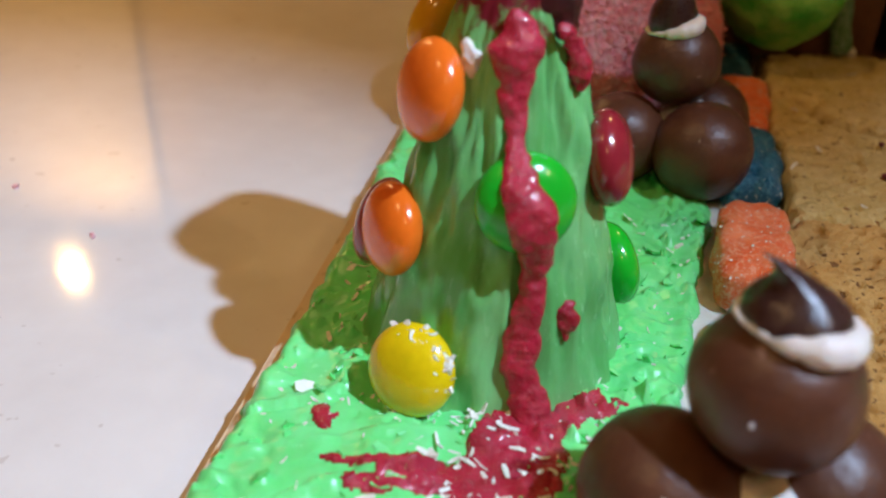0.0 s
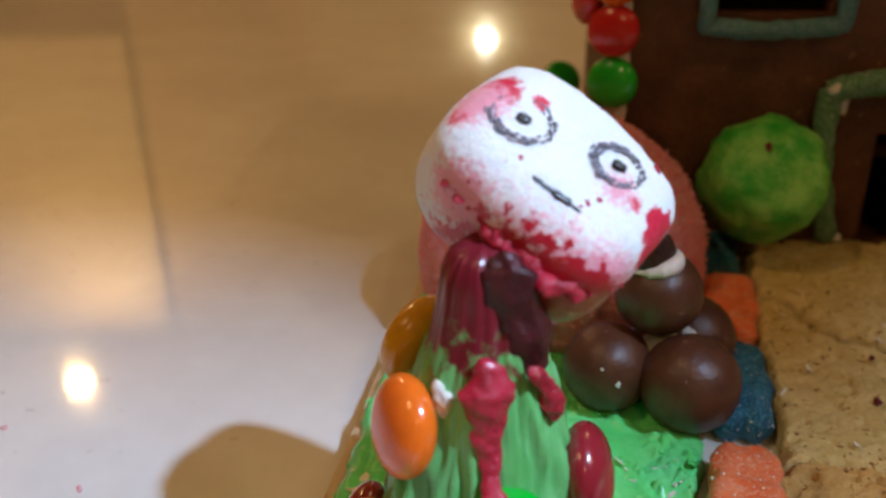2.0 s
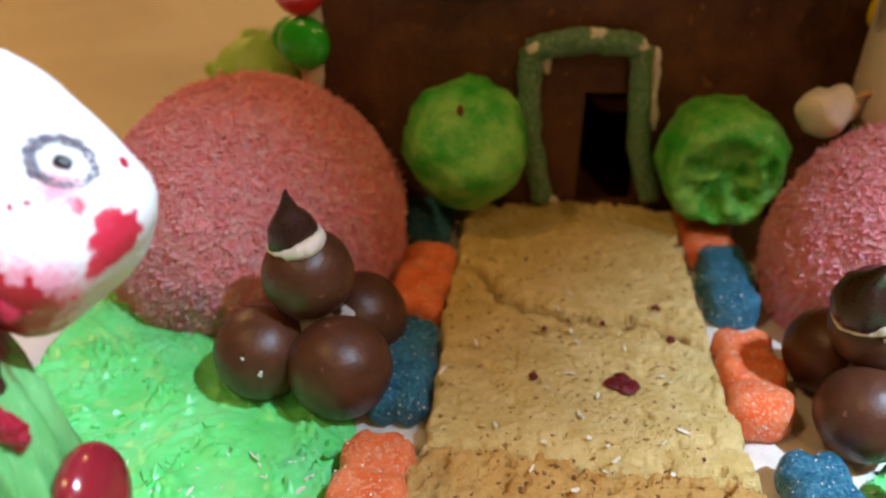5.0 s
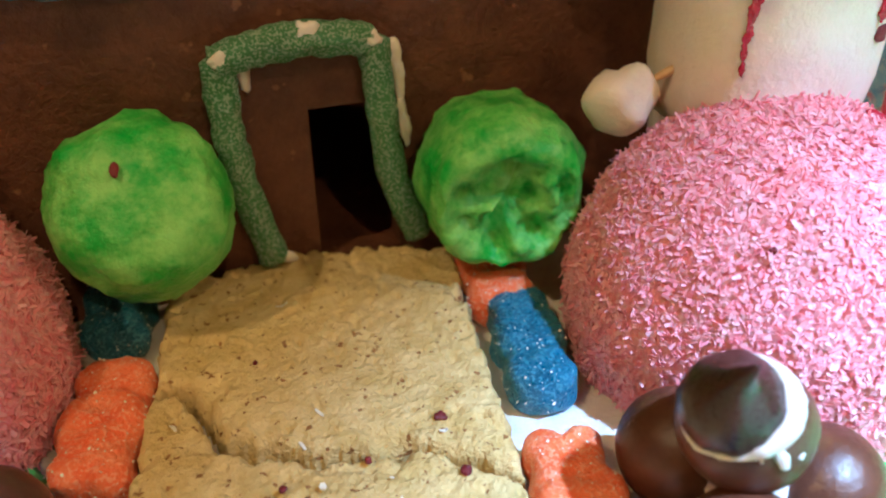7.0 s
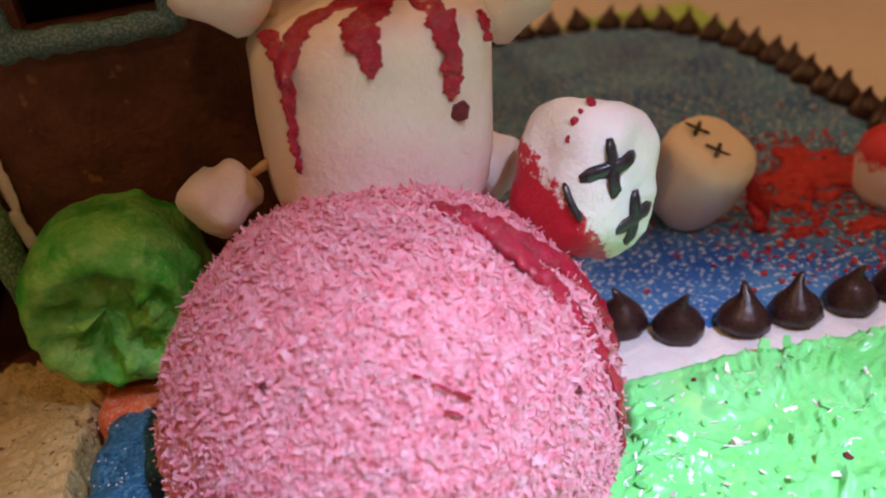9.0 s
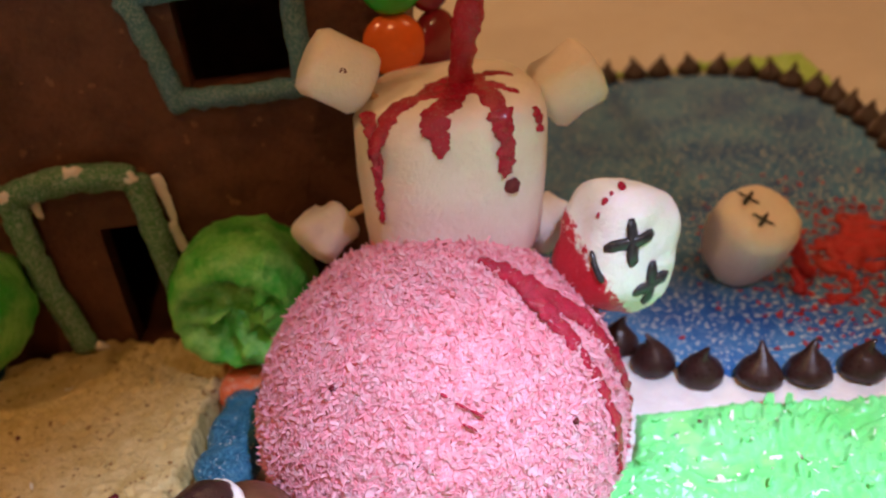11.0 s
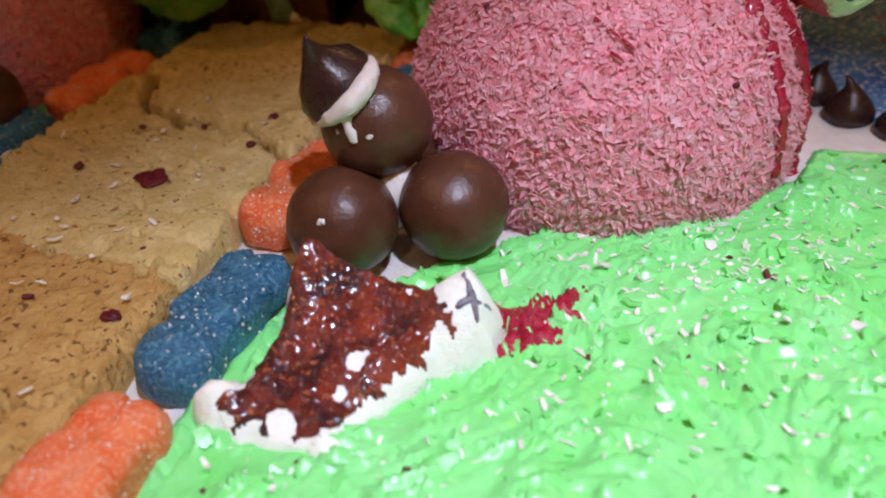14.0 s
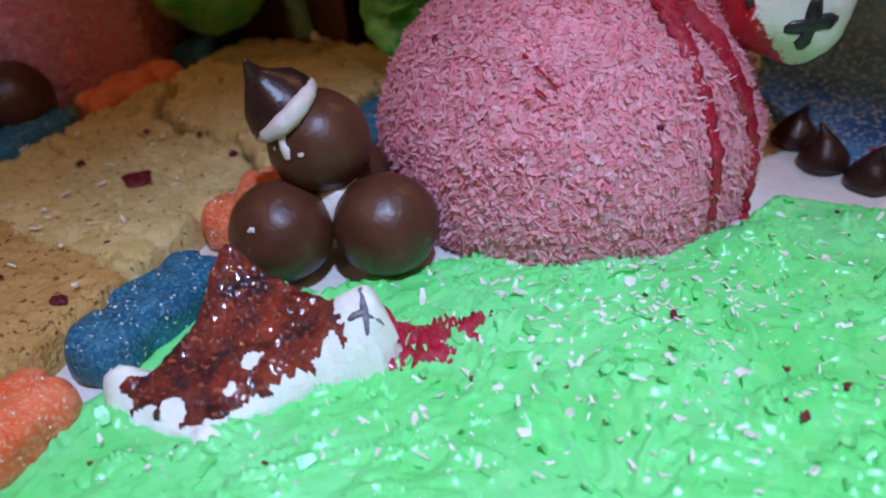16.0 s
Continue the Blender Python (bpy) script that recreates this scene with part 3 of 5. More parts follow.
cookie([(66, 143), (84, 141.5), (104, 133), (125.5, 127.5), (122.5, 100), (115, 66), (103, 48), (48, 62), (57, 100)], 8.2, COOKIE_2, 22.0, "browned shortbread slab at the start of the path", [((72, 122), (84, 126)), ((96, 92), (104, 84))], 1.5)


# ---- gummies beside the path ----
def gummy(x, y, material, turn_deg, length=31.0, wide=6.6, k=1.0, colour="orange"):
    """A flat pressed figure: round head, neck, two arm bumps, waist and a pair of feet."""
    m = Matrix.Translation((x, y, 5.4)) @ Matrix.Rotation(radians(turn_deg), 4, "Z")
    bm = bmesh.new()
    rings, n, seg_ = [], 44, 40
    for i in range(n + 1):
        t = i / n
        end = max(0.02, 1 - abs(2 * t - 1) ** 7) ** 0.5
        half = 0.88 + 0.12 * math.exp(-((t - 0.54) / 0.10) ** 2) + 0.06 * math.exp(-((t - 0.16) / 0.10) ** 2) + 0.10 * math.exp(-((t - 0.93) / 0.10) ** 2) - 0.10 * math.exp(-((t - 0.34) / 0.05) ** 2) - 0.06 * math.exp(-((t - 0.73) / 0.05) ** 2)
        high = 4.6 * end ** 0.7 * (1.0 + 0.10 * math.exp(-((t - 0.16) / 0.1) ** 2) - 0.09 * math.exp(-((t - 0.34) / 0.04) ** 2) - 0.05 * math.exp(-((t - 0.73) / 0.05) ** 2))
        ring = []
        for j in range(seg_):
            a = 2 * math.pi * j / seg_
            c, q = math.cos(a), math.sin(a)
            f = (abs(c) ** 3.2 + abs(q) ** 3.2) ** (-1 / 3.2)
            px, pz = wide * half * end * c * f, high * q * f
            pull = 1.6 * math.exp(-(px / 1.5) ** 2) * max(0.0, (t - 0.72) / 0.28) ** 2
            arm = 0.8 * math.exp(-((abs(px) - wide * 0.72) / 1.6) ** 2) * math.exp(-((t - 0.5) / 0.09) ** 2) if pz > 0 else 0.0
            pz += arm - (0.7 * math.exp(-(px / 0.9) ** 2) * max(0.0, (t - 0.66) / 0.34) if pz > 0 else 0.0)
            w = m @ Vector((px, length * (0.5 - t) + pull, pz))
            w += Vector((nz(w.x, w.y, w.z + x, 4), nz(w.y, w.x, w.z, 4), nz(w.z, w.x, w.y, 3))) * 0.7 + Vector((0, 0, 0.35 * nz(w.x, w.y, w.z, 1.3)))
            ring.append(bm.verts.new(w))
        rings.append(ring)
    for ra, rb in zip(rings, rings[1:]):
        for j in range(seg_):
            bm.faces.new((ra[j], ra[(j + 1) % seg_], rb[(j + 1) % seg_], rb[j]))
    bm.faces.new(rings[0][::-1])
    bm.faces.new(rings[-1])
    ob = single("gummy_candy", bm, material, (x, y, 1.0), f"sugar-coated {colour} gummy candy lying along the shortbread path", "gummy candy", "gummies along the path")
    rnd = random.Random(int(x * 7 + y))
    spots = []
    for v in ob.data.vertices:
        if v.normal.z > -0.2 and rnd.random() < 0.14:
            p = v.co / MM + Vector((x, y, 1.0)) + Vector((rnd.uniform(-.4, .4), rnd.uniform(-.4, .4), 0.0))
            spots.append((p, v.normal))
    flakes("sugar_coating", WHITE_FLAKE, spots, 0.42, 0.3, ob, 0.6, seed=int(x), label="white sugar crystals", kind="stuff")
    return ob


for x, y, c, t in [(58, 133, "orange", -16), (49.5, 100, "blue", -14), (68, 169.5, "blue", -14), (76, 202.5, "orange", -16), (82, 238, "blue", -12),
                   (153, 219, "orange", 166), (148.5, 194, "blue", 164), (137.5, 157, "orange", 164), (134, 119, "blue", 168), (127, 86, "orange", 166)]:
    gummy(x, y, GUM_ORANGE if c == "orange" else GUM_BLUE, t, colour=c, wide=7.2 if c == "orange" else 6.8)


# ---- chocolate ball stacks ----
def drop_profile(r, h):
    return [(r * 0.8, 0), (r, h * 0.08), (r * 0.98, h * 0.22), (r * 0.8, h * 0.42), (r * 0.5, h * 0.6), (r * 0.27, h * 0.75), (r * 0.15, h * 0.9), (r * 0.05, h)]


def stack(balls, top, hat_way, collar, label, drips=(), hat=(5.2, 10.5), curl=0.09):
    cx, cy = sum(b[0] for b in balls) / len(balls), sum(b[1] for b in balls) / len(balls)
    th = thing("chocolate_ball_stack", (cx, cy, 2.5), label, "chocolate candy", "stacked chocolate balls")
    stacked = []
    for i, (x, y, z) in enumerate([*balls, top]):
        r = 9.0 if z > 20 else z - 2.5
        bm = bmesh.new()
        ball(bm, placed((x, y, z), None, (r, r, r)), 0.22, 7, 40, seed=i + x)
        stacked.append(part("chocolate_ball", bm, CHOC, th))
    c = Vector(top)
    w = Vector(hat_way).normalized()
    m = placed(c + w * 7.0, frame_of(w, 40))
    bm = bmesh.new()
    lathe(bm, drop_profile(*hat), m, 36, 0.6, 3, bend=lambda p: Vector((p.x + max(0, p.z - 3.0) ** 2 * curl, p.y, p.z)))
    hat_part = part("chocolate_drop", bm, DARK_CHOC, th, "dark chocolate drop set on top like a hat")
    bm = bmesh.new()
    ring = []
    turn_ = frame_of(w, 0)
    face = Vector((0.55, -0.75, 0.35)).normalized()
    back = min((2 * math.pi * i / 36 for i in range(36)), key=lambda q: (turn_ @ Vector((math.cos(q), math.sin(q), 0))).dot(face))
    for i in range(15):
        a = 2 * math.pi * i / 14 + back
        ring.append(c + w * 7.9 + turn_ @ Vector((math.cos(a), math.sin(a), 0)) * (hat[0] * 0.98 + 0.2 * math.sin(3 * a)))
    wide = [max(0.0, (q - c - w * 7.9).normalized().dot(Vector((0.55, -0.75, 0.35)).normalized())) for q in ring]
    tube(bm, ring, [0.4 + 1.4 * k + 0.12 * math.sin(i * 1.3) for i, k in enumerate(wide)], 10, 1.0, 0.25, 2, up=w)
    part("icing_collar", bm, WHITE_ICING, hat_part, "white icing collar")
    for a, b, r in drips:
        bm = bmesh.new()
        tube(bm, [c + (Vector(a).lerp(Vector(b), k)).normalized() * 9.1 for k in (0, 0.3, 0.6, 0.85, 1)], [r * 1.3, r, r * 0.8, r * 0.7, r * 0.3], 10, 0.45, 0.3, 1.5, up=Vector(a) + Vector(b))
        part("icing_drip", bm, WHITE_ICING, hat_part)
    spots = random.Random(int(cx))
    for holder, (bx, by, bz) in zip(stacked, [*balls, top]):
        for _ in range(spots.choice((0, 1, 2))):
            d = Vector((spots.uniform(-0.8, 0.8), -1.0, spots.uniform(-0.2, 0.9))).normalized()
            q = spots.choice((0.25, 0.35, 0.5, 1.3))
            bm = bmesh.new()
            ball(bm, placed(Vector((bx, by, bz)) + d * (9.0 if bz > 20 else bz - 2.5), frame_of(d, spots.uniform(0, 180)), (q * 1.5, q, 0.2)), q * 0.7, q * 0.8, 16, seed=q + bx)
            part("icing_speck", bm, WHITE_ICING, holder, "speck of white icing")
    bm = bmesh.new()
    ball(bm, placed((cx, cy, 13), None, (5.5, 5.5, 6)), 1.2, 3, 20)
    part("icing_glue", bm, WHITE_ICING, th, "white icing holding the balls together")
    return th


stack([(54.8, 162.0, 12.6), (59.8, 179.8, 12.2), (39.5, 169.5, 12.0)], (49.6, 172.6, 27.8), (-0.26, -0.04, 1), 0.4, "four milk chocolate balls with a dark chocolate drop on top", hat=(5.0, 12.5), curl=0.03)
stack([(149.8, 138, 11.5), (167.2, 143.3, 11.5), (153.5, 157.5, 11.5)], (154.9, 147.4, 24.4), (-0.60, -0.20, 0.82), 1.2, "four milk chocolate balls with a tilted dark chocolate drop",
      [((-0.35, -0.72, 0.60), (-0.16, -1.0, 0.10), 0.95)], (6.7, 12.0), 0.06)
stack([(27, 70, 12.3), (45, 71, 12.3), (35.5, 55, 12.3)], (36, 69.5, 28.6), (0.08, 0.10, 1), 2.0, "four milk chocolate balls with a leaning dark chocolate drop", hat=(5.8, 8.2), curl=0.2)
bm = bmesh.new()
ball(bm, placed((127, 63.5, 11), None, (9, 9, 9)), 0.22, 7, 40, seed=3)
single("chocolate_ball", bm, CHOC, (127, 63.5, 2), "single milk chocolate ball at the path's end", "chocolate candy")


# ---- pink coconut mounds ----
def mound(c, R, zc, label, seed, n=24000):
    th = thing("pink_coconut_mound", (c[0], c[1], 1.2), label, "cake mound", "pink coconut mounds")
    prof = []
    for i in range(25):
        a = radians(-18 + 108 * i / 24)
        prof.append((max(0.3, R * math.cos(a)), zc + R * math.sin(a)))
    bm = bmesh.new()
    lathe(bm, prof, placed((c[0], c[1], 0)), 64, 0.9, 9)
    part("mound_body", bm, PINK, th)
    rnd = random.Random(seed)
    spots = []
    for i in range(n):
        s = rnd.uniform(-0.28, 1.0)
        a = rnd.uniform(0, 2 * math.pi)
        d = Vector((math.cos(a) * math.sqrt(1 - s * s), math.sin(a) * math.sqrt(1 - s * s), s))
        spots.append((Vector((c[0], c[1], zc)) + d * (R + rnd.uniform(-0.1, 0.3) + 0.9 * nz(*(Vector((c[0], c[1], zc)) + d * R), 9)), d))
    flakes("coconut_coat", PINK_FLAKE, spots, 2.1, 0.58, th, 0.27, seed, label="shredded pink coconut", kind="stuff")
    flakes("coconut_coat", PINK_FLAKE, [spots[i] for i in range(0, len(spots), 4)], 2.9, 0.46, th, 0.62, seed + 1, label="loose pink coconut shreds standing up", kind="stuff")
    return th


SNOW = Vector((191.5, 183.0, 11.8))
SNOW_R = 36.2
right_mound = mound(SNOW, SNOW_R, SNOW.z, "pink coconut-covered cake mound with red icing streaks", 5)
left_mound = mound((36.5, 223), 36.4, 13.0, "domed pink coconut-covered cake mound by the house corner", 9)


def on_mound(d, up=0.6):
    return SNOW + Vector(d).normalized() * (SNOW_R + up)


for pts, rad in [([(19, -12, 36), (22, -16, 30), (25, -19, 20), (27, -20, 6), (27, -21, -4)], [2.0, 1.8, 1.1, 1.0, 0.7]),
                 ([(18, -10, 36), (28, -11, 22), (34, -11, 8), (36, -11, -6), (37, -12, -12)], [2.6, 1.8, 1.2, 1.4, 1.8]),
                 ([(12, -3, 42), (17, -8, 38), (20, -11, 34)], [1.0, 2.0, 2.2])]:
    bm = bmesh.new()
    tube(bm, [on_mound(p, 0.9) for p in pts], rad, 16, 0.5, 1.0, 1.6, up=(0.5, -0.6, 0.6), steps=14)
    part("red_streak", bm, RED_ICING, right_mound, "red icing streak")

# ---- marshmallows ----


class Pillow:
    """A soft boxy shape about c with half sizes along three axes, and places on its face."""

    def __init__(self, c, e1, n, half, p=3.2, off=(0, 0), rot=0.0):
        self.c = Vector(c)
        self.n = Vector(n).normalized()
        e = Vector(e1)
        self.e1 = (e - self.n * e.dot(self.n)).normalized()
        self.e2 = self.n.cross(self.e1)
        self.half, self.p = half, p
        self.off, self.rot = off, radians(rot)
        self.c += self.e1 * off[0] + self.e2 * off[1]
        c_, s_ = math.cos(self.rot), math.sin(self.rot)
        self.e1, self.e2 = self.e1 * c_ + self.e2 * s_, self.e2 * c_ - self.e1 * s_

    def matrix(self):
        m = Matrix.Identity(4)
        for i, (a, h) in enumerate(zip((self.e1, self.e2, self.n), self.half)):
            for k in range(3):
                m[k][i] = a[k] * h
        m.translation = self.c
        return m

    def at(self, a, b, up=0.1):
        a, b = a - self.off[0], b - self.off[1]
        c_, s_ = math.cos(self.rot), math.sin(self.rot)
        a, b = a * c_ + b * s_, b * c_ - a * s_
        far = abs(a / self.half[0]) ** self.p + abs(b / self.half[1]) ** self.p
        if far > 0.96:
            a, b = a * (0.96 / far) ** (1 / self.p), b * (0.96 / far) ** (1 / self.p)
        k = max(0.0, 1 - abs(a / self.half[0]) ** self.p - abs(b / self.half[1]) ** self.p) ** (1 / self.p)
        return self.c + self.e1 * a + self.e2 * b + self.n * (k * self.half[2] + up)

    def mesh(self, rough=0.5, size=7, seg=48):
        bm = bmesh.new()
        ball(bm, self.matrix(), rough, size, seg, 2.0 / self.p)
        return bm

    def stroke(self, bm, pts, r, up=0.12):
        tube(bm, [self.at(a, b, up) for a, b in pts], [r] * len(pts), 6, 0.5, r * 0.35, 0.7, up=self.n, steps=3)

    def blot(self, bm, a, b, r, seed=0, tall=0.35):
        m = placed(self.at(a, b, -0.1), frame_of(self.n + self.e1 * (a / self.half[0]) ** 3 + self.e2 * (b / self.half[1]) ** 3, seed * 50), (r, r * 0.8, r * tall))
        ball(bm, m, r * 0.22, r * 1.1, 14, seed=seed)


# the head on the tree
head = Pillow((14.7, 116.6, 68.4), (0.90, -0.12, -0.42), (0.27, -0.59, 0.76), (15.8, 12.2, 10.4), 3.5, (1.1, 6.5), -21.0)
HEAD_MAT = pbr("marshmallow_sprayed_red", (0.82, 0.82, 0.81), (0.76, 0.75, 0.74), 9, 0.55, 0.4, 1.1, sss=0.25)
stain(HEAD_MAT, (0.80, 0.16, 0.24), -head.e2 + head.e1 * 0.35, 7.0, 16.0, 0.9, 8.0)
for q, reach, soft_ in (((-9.6, 11.8), 2.6, 0.6), ((-4.6, 11.4), 1.0, 0.4), ((-13.2, 6.5), 2.0, 0.8), ((15.4, 3.0), 3.4, 0.3), ((14.6, -0.6), 1.6, 0.4), ((10.6, 3.6), 1.0, 0.6), ((-13.5, -6.0), 2.4, 0.8)):
    splash(HEAD_MAT, (0.62, 0.02, 0.06), head.at(*q, 0.0) - head.c, reach, 1.5, 2.2, soft_)
for q, reach in (((-11.5, 9.0), 3.6), ((-11.5, -4.0), 4.5), ((11.5, -8.0), 5.5), ((8.0, 4.5), 2.0)):
    splash(HEAD_MAT, (0.78, 0.33, 0.40), head.at(*q, 0.0) - head.c, reach, 0.8, 4.5, 1.6, 0.5)
stain(HEAD_MAT, (0.50, 0.01, 0.03), -head.e2 + head.e1 * 0.25 - head.n * 0.15, 9.6, 10.8, 2.4, 8.0, 0.3)
tree_head = thing("marshmallow", (14.7, 116.6, 60), "white marshmallow with inked rings and red spray on the tree", "marshmallow", "marked marshmallows")
hb = head.mesh(0.55, 8)
tree_head_body = part("marshmallow_body", hb, HEAD_MAT, tree_head)
ORIGIN[tree_head_body.name] = ORIGIN[tree_head.name]
# the spray is laid about the marshmallow's own middle
for v in tree_head_body.data.vertices:
    v.co -= (head.c - ORIGIN[tree_head.name]) * MM
tree_head_body.location = (head.c - ORIGIN[tree_head.name]) * MM
for (a, b), r in (((-5.9, 8.0), 4.1), ((7.2, 7.6), 3.5)):
    bm = bmesh.new()
    for row, count, wide in ((1.0, 24, 0.27), (0.84, 20, 0.2), (1.13, 14, 0.15)):
        for i in range(count):
            t0 = 2 * math.pi * (i + 0.5 * (row < 1)) / count
            rr = r * row * (1.0 + 0.05 * math.sin(i * 2.1 + a))
            fade = 0.6 + 0.4 * math.cos(t0 - 2.7)
            if row > 1.05 and fade < 0.45:
                continue
            head.stroke(bm, [(a + math.cos(t0 + d) * rr, b + math.sin(t0 + d) * rr * 0.8) for d in (0, 0.09 + 0.06 * fade, 0.18 + 0.12 * fade)], wide * (0.75 + 0.5 * fade + 0.2 * math.sin(i * 1.7)), 0.14)
    ring_part = tagged(part("ink_ring", bm, GREY_INK, tree_head, "ring of dotted dark ink"), kind="stuff")
    bm = bmesh.new()
    head.stroke(bm, [(a - 0.9, b + 0.1), (a, b), (a + 1.0, b - 0.1)], 0.75)
    head.stroke(bm, [(a, b + 0.8), (a + 0.1, b - 0.8)], 0.5)
    part("ink_dot", bm, INK, ring_part)
bm = bmesh.new()
head.stroke(bm, [(-2.6, 0.7), (-1.2, 0.5), (0.4, 0.0), (2.2, -0.3)], 0.42, 0.04)
head.stroke(bm, [(0.4, 0.0), (1.6, -0.2), (3.0, -0.5)], 0.62, 0.02)
head.stroke(bm, [(3.0, -0.6), (4.6, -1.0)], 0.3, 0.0)
head.stroke(bm, [(-9.0, 12.0), (-6.5, 12.4), (-4.0, 11.9)], 0.3, 0.02)
part("ink_line", bm, INK, tree_head)
bm = bmesh.new()
rnd = random.Random(4)
for i in range(60):
    head.blot(bm, rnd.uniform(-12, 14), rnd.uniform(-9, 3), rnd.uniform(0.14, 0.45), i)
tagged(part("red_spots", bm, RED_ICING, tree_head, "fine red icing spots"), kind="stuff")
for a, b, r in [(12.5, 11.0, 0.8), (-12.6, -2.0, 0.8), (-12.0, -5.0, 1.0), (-5, -9.0, 2.4), (9, -9.4, 1.6)]:
    bm = bmesh.new()
    head.blot(bm, a, b, r, a, 0.3)
    part("red_clot", bm, RED_ICING, tree_head, "clot of red icing")
bm = bmesh.new()
tube(bm, [head.at(*q, 0.1) for q in ((-9, -8.0), (-5, -10.0), (-1, -12), (4, -13.5), (9, -13.5), (12.5, -11.0))], [0.4, 1.4, 1.2, 2.2, 2.2, 0.5], 14, 0.5, 1.5, 1.8, up=head.n, steps=10)
part("red_clot", bm, RED_ICING, tree_head, "ragged band of red icing along the lower edge")

# ---- icing tree with candies ----
TX, TY = 10.0, 111.5


def cone_r(z):
    return 20.0 - (z - 3.0) * 0.235


tree = thing("icing_tree", (TX, TY, 1.5), "cone tree of streaky green icing with candies and red drips", "icing tree", "icing trees")
bm = bmesh.new()
prof = [(cone_r(z) + (1.2 if z < 3 else 0), z) for z in [1.5, 2.5] + [3 + i * 1.25 for i in range(40)]] + [(8.1, 53), (7.6, 54.5), (7.1, 56), (6.7, 57.7)] + [(6.4, 59.3), (6.0, 61), (5.7, 63), (5.5, 65), (5.0, 66.5), (4.2, 68), (2.6, 69), (0.6, 69.4)]
seg = 150
rings = []
for r, z in prof:
    ring = []
    for i in range(seg):
        a = 2 * math.pi * i / seg
        ridge = 1 - abs(nz(math.cos(a) * 14, math.sin(a) * 14, z / 5.0 + 30, 2.6)) * 3.2
        k = 1.0 * max(-0.6, ridge) * max(0.0, 0.5 + nz(math.cos(a) * 10, math.sin(a) * 10, z / 2 + 60, 6)) + 1.0 * nz(math.cos(a) * 9, math.sin(a) * 9, z / 6.0, 1.6) + 0.9 * nz(math.cos(a) * 16, math.sin(a) * 16, z / 4, 5) + 0.35 * nz(math.cos(a) * 30, math.sin(a) * 30, z / 2, 2)
        k *= 1.0 if z < 50 else 0.55 if z < 56 else 0.3
        ring.append(bm.verts.new((TX + math.cos(a) * (r + k), TY + math.sin(a) * (r + k), z)))
    rings.append(ring)
for ra, rb in zip(rings, rings[1:]):
    for i in range(seg):
        j = (i + 1) % seg
        bm.faces.new((ra[i], ra[j], rb[j], rb[i]))
bm.faces.new(rings[0][::-1])
bm.faces.new(rings[-1])
part("icing_cone", bm, TREE_ICING, tree)
# red icing on the trunk, coloured darker for the marshmallow's shadow over it
stain(TREE_ICING, (0.17, 0.010, 0.022), (0, 0, 1), 52.0, 57.0, 2.6, 12.0, 0.3)
stain(TREE_ICING, (0.10, 0.008, 0.016), (0.6, 0.1, 1), 58.0, 61.0, 3.0, 10.0, 0.25)
# dark lump for the shaded hollow under the overhanging marshmallow
bm = bmesh.new()
ball(bm, placed((13.6, 107.4, 60.5), Matrix.Rotation(-0.22, 4, "Y"), (3.6, 2.2, 9.0)), 1.6, 3, 32, 0.75)
part("dark_smear", bm, SHADED_RED, tree, "dark red hollow beneath the marshmallow, its shade put into the colour")
bm = bmesh.new()
tube(bm, [(9.2, 103.4, 57.5), (9.6, 103.0, 55.5), (9.9, 102.6, 53), (10.1, 101.8, 48.6), (10.4, 100.2, 42.4), (11.0, 96.0, 38.0), (12.4, 94.2, 33.5), (13.6, 94.4, 28.8), (13.6, 95.6, 24.5), (12.9, 94.3, 18), (12.6, 93.4, 12), (14.0, 91.6, 6.5), (15, 90, 3)],
     [0.6, 2.2, 3.6, 2.4, 1.0, 2.4, 3.4, 2.6, 1.5, 2.4, 2.6, 2.6, 3.4], 28, 0.5, 0.9, 3.8, steps=18)
part("red_drip", bm, RED_ICING, tree, "thick red icing drip")
for pts, rad in (([(14.8, 103.6, 55.4), (16.2, 104.2, 54.4), (17.6, 105.0, 52), (18.4, 105.6, 49), (18.4, 105.4, 46.5)], [0.5, 1.1, 1.5, 1.9, 0.6]), ([(18.3, 96.6, 20), (18.8, 96.2, 17.5), (18.9, 95.6, 14)], [1.0, 1.7, 0.4])):
    bm = bmesh.new()
    tube(bm, pts, rad, 18, 0.55, 0.8, 2.0, steps=14)
    part("red_drip", bm, RED_ICING, tree)

bm = bmesh.new()
prof = []
for i in range(17):
    a = math.pi * i / 16
    prof.append((max(0.05, 6.75 * math.sin(a) ** 0.86), -3.5 * math.cos(a)))
lathe(bm, prof, Matrix(), 40)
for v in bm.verts:
    v.co *= MM
bmesh.ops.recalc_face_normals(bm, faces=bm.faces)
CANDY = {}
for c, mt in SHELLS.items():
    me = bpy.data.meshes.new("candy_" + c)
    bm.to_mesh(me)
    me.polygons.foreach_set("use_smooth", [True] * len(me.polygons))
    me.materials.append(mt)
    CANDY[c] = me
bm.free()


def candy(parent, at, way, colour, label=""):
    return shared("candy", CANDY[colour], parent, placed(at, frame_of(way)), label or f"glossy {colour.replace('_', ' ')} sugar-shelled candy")


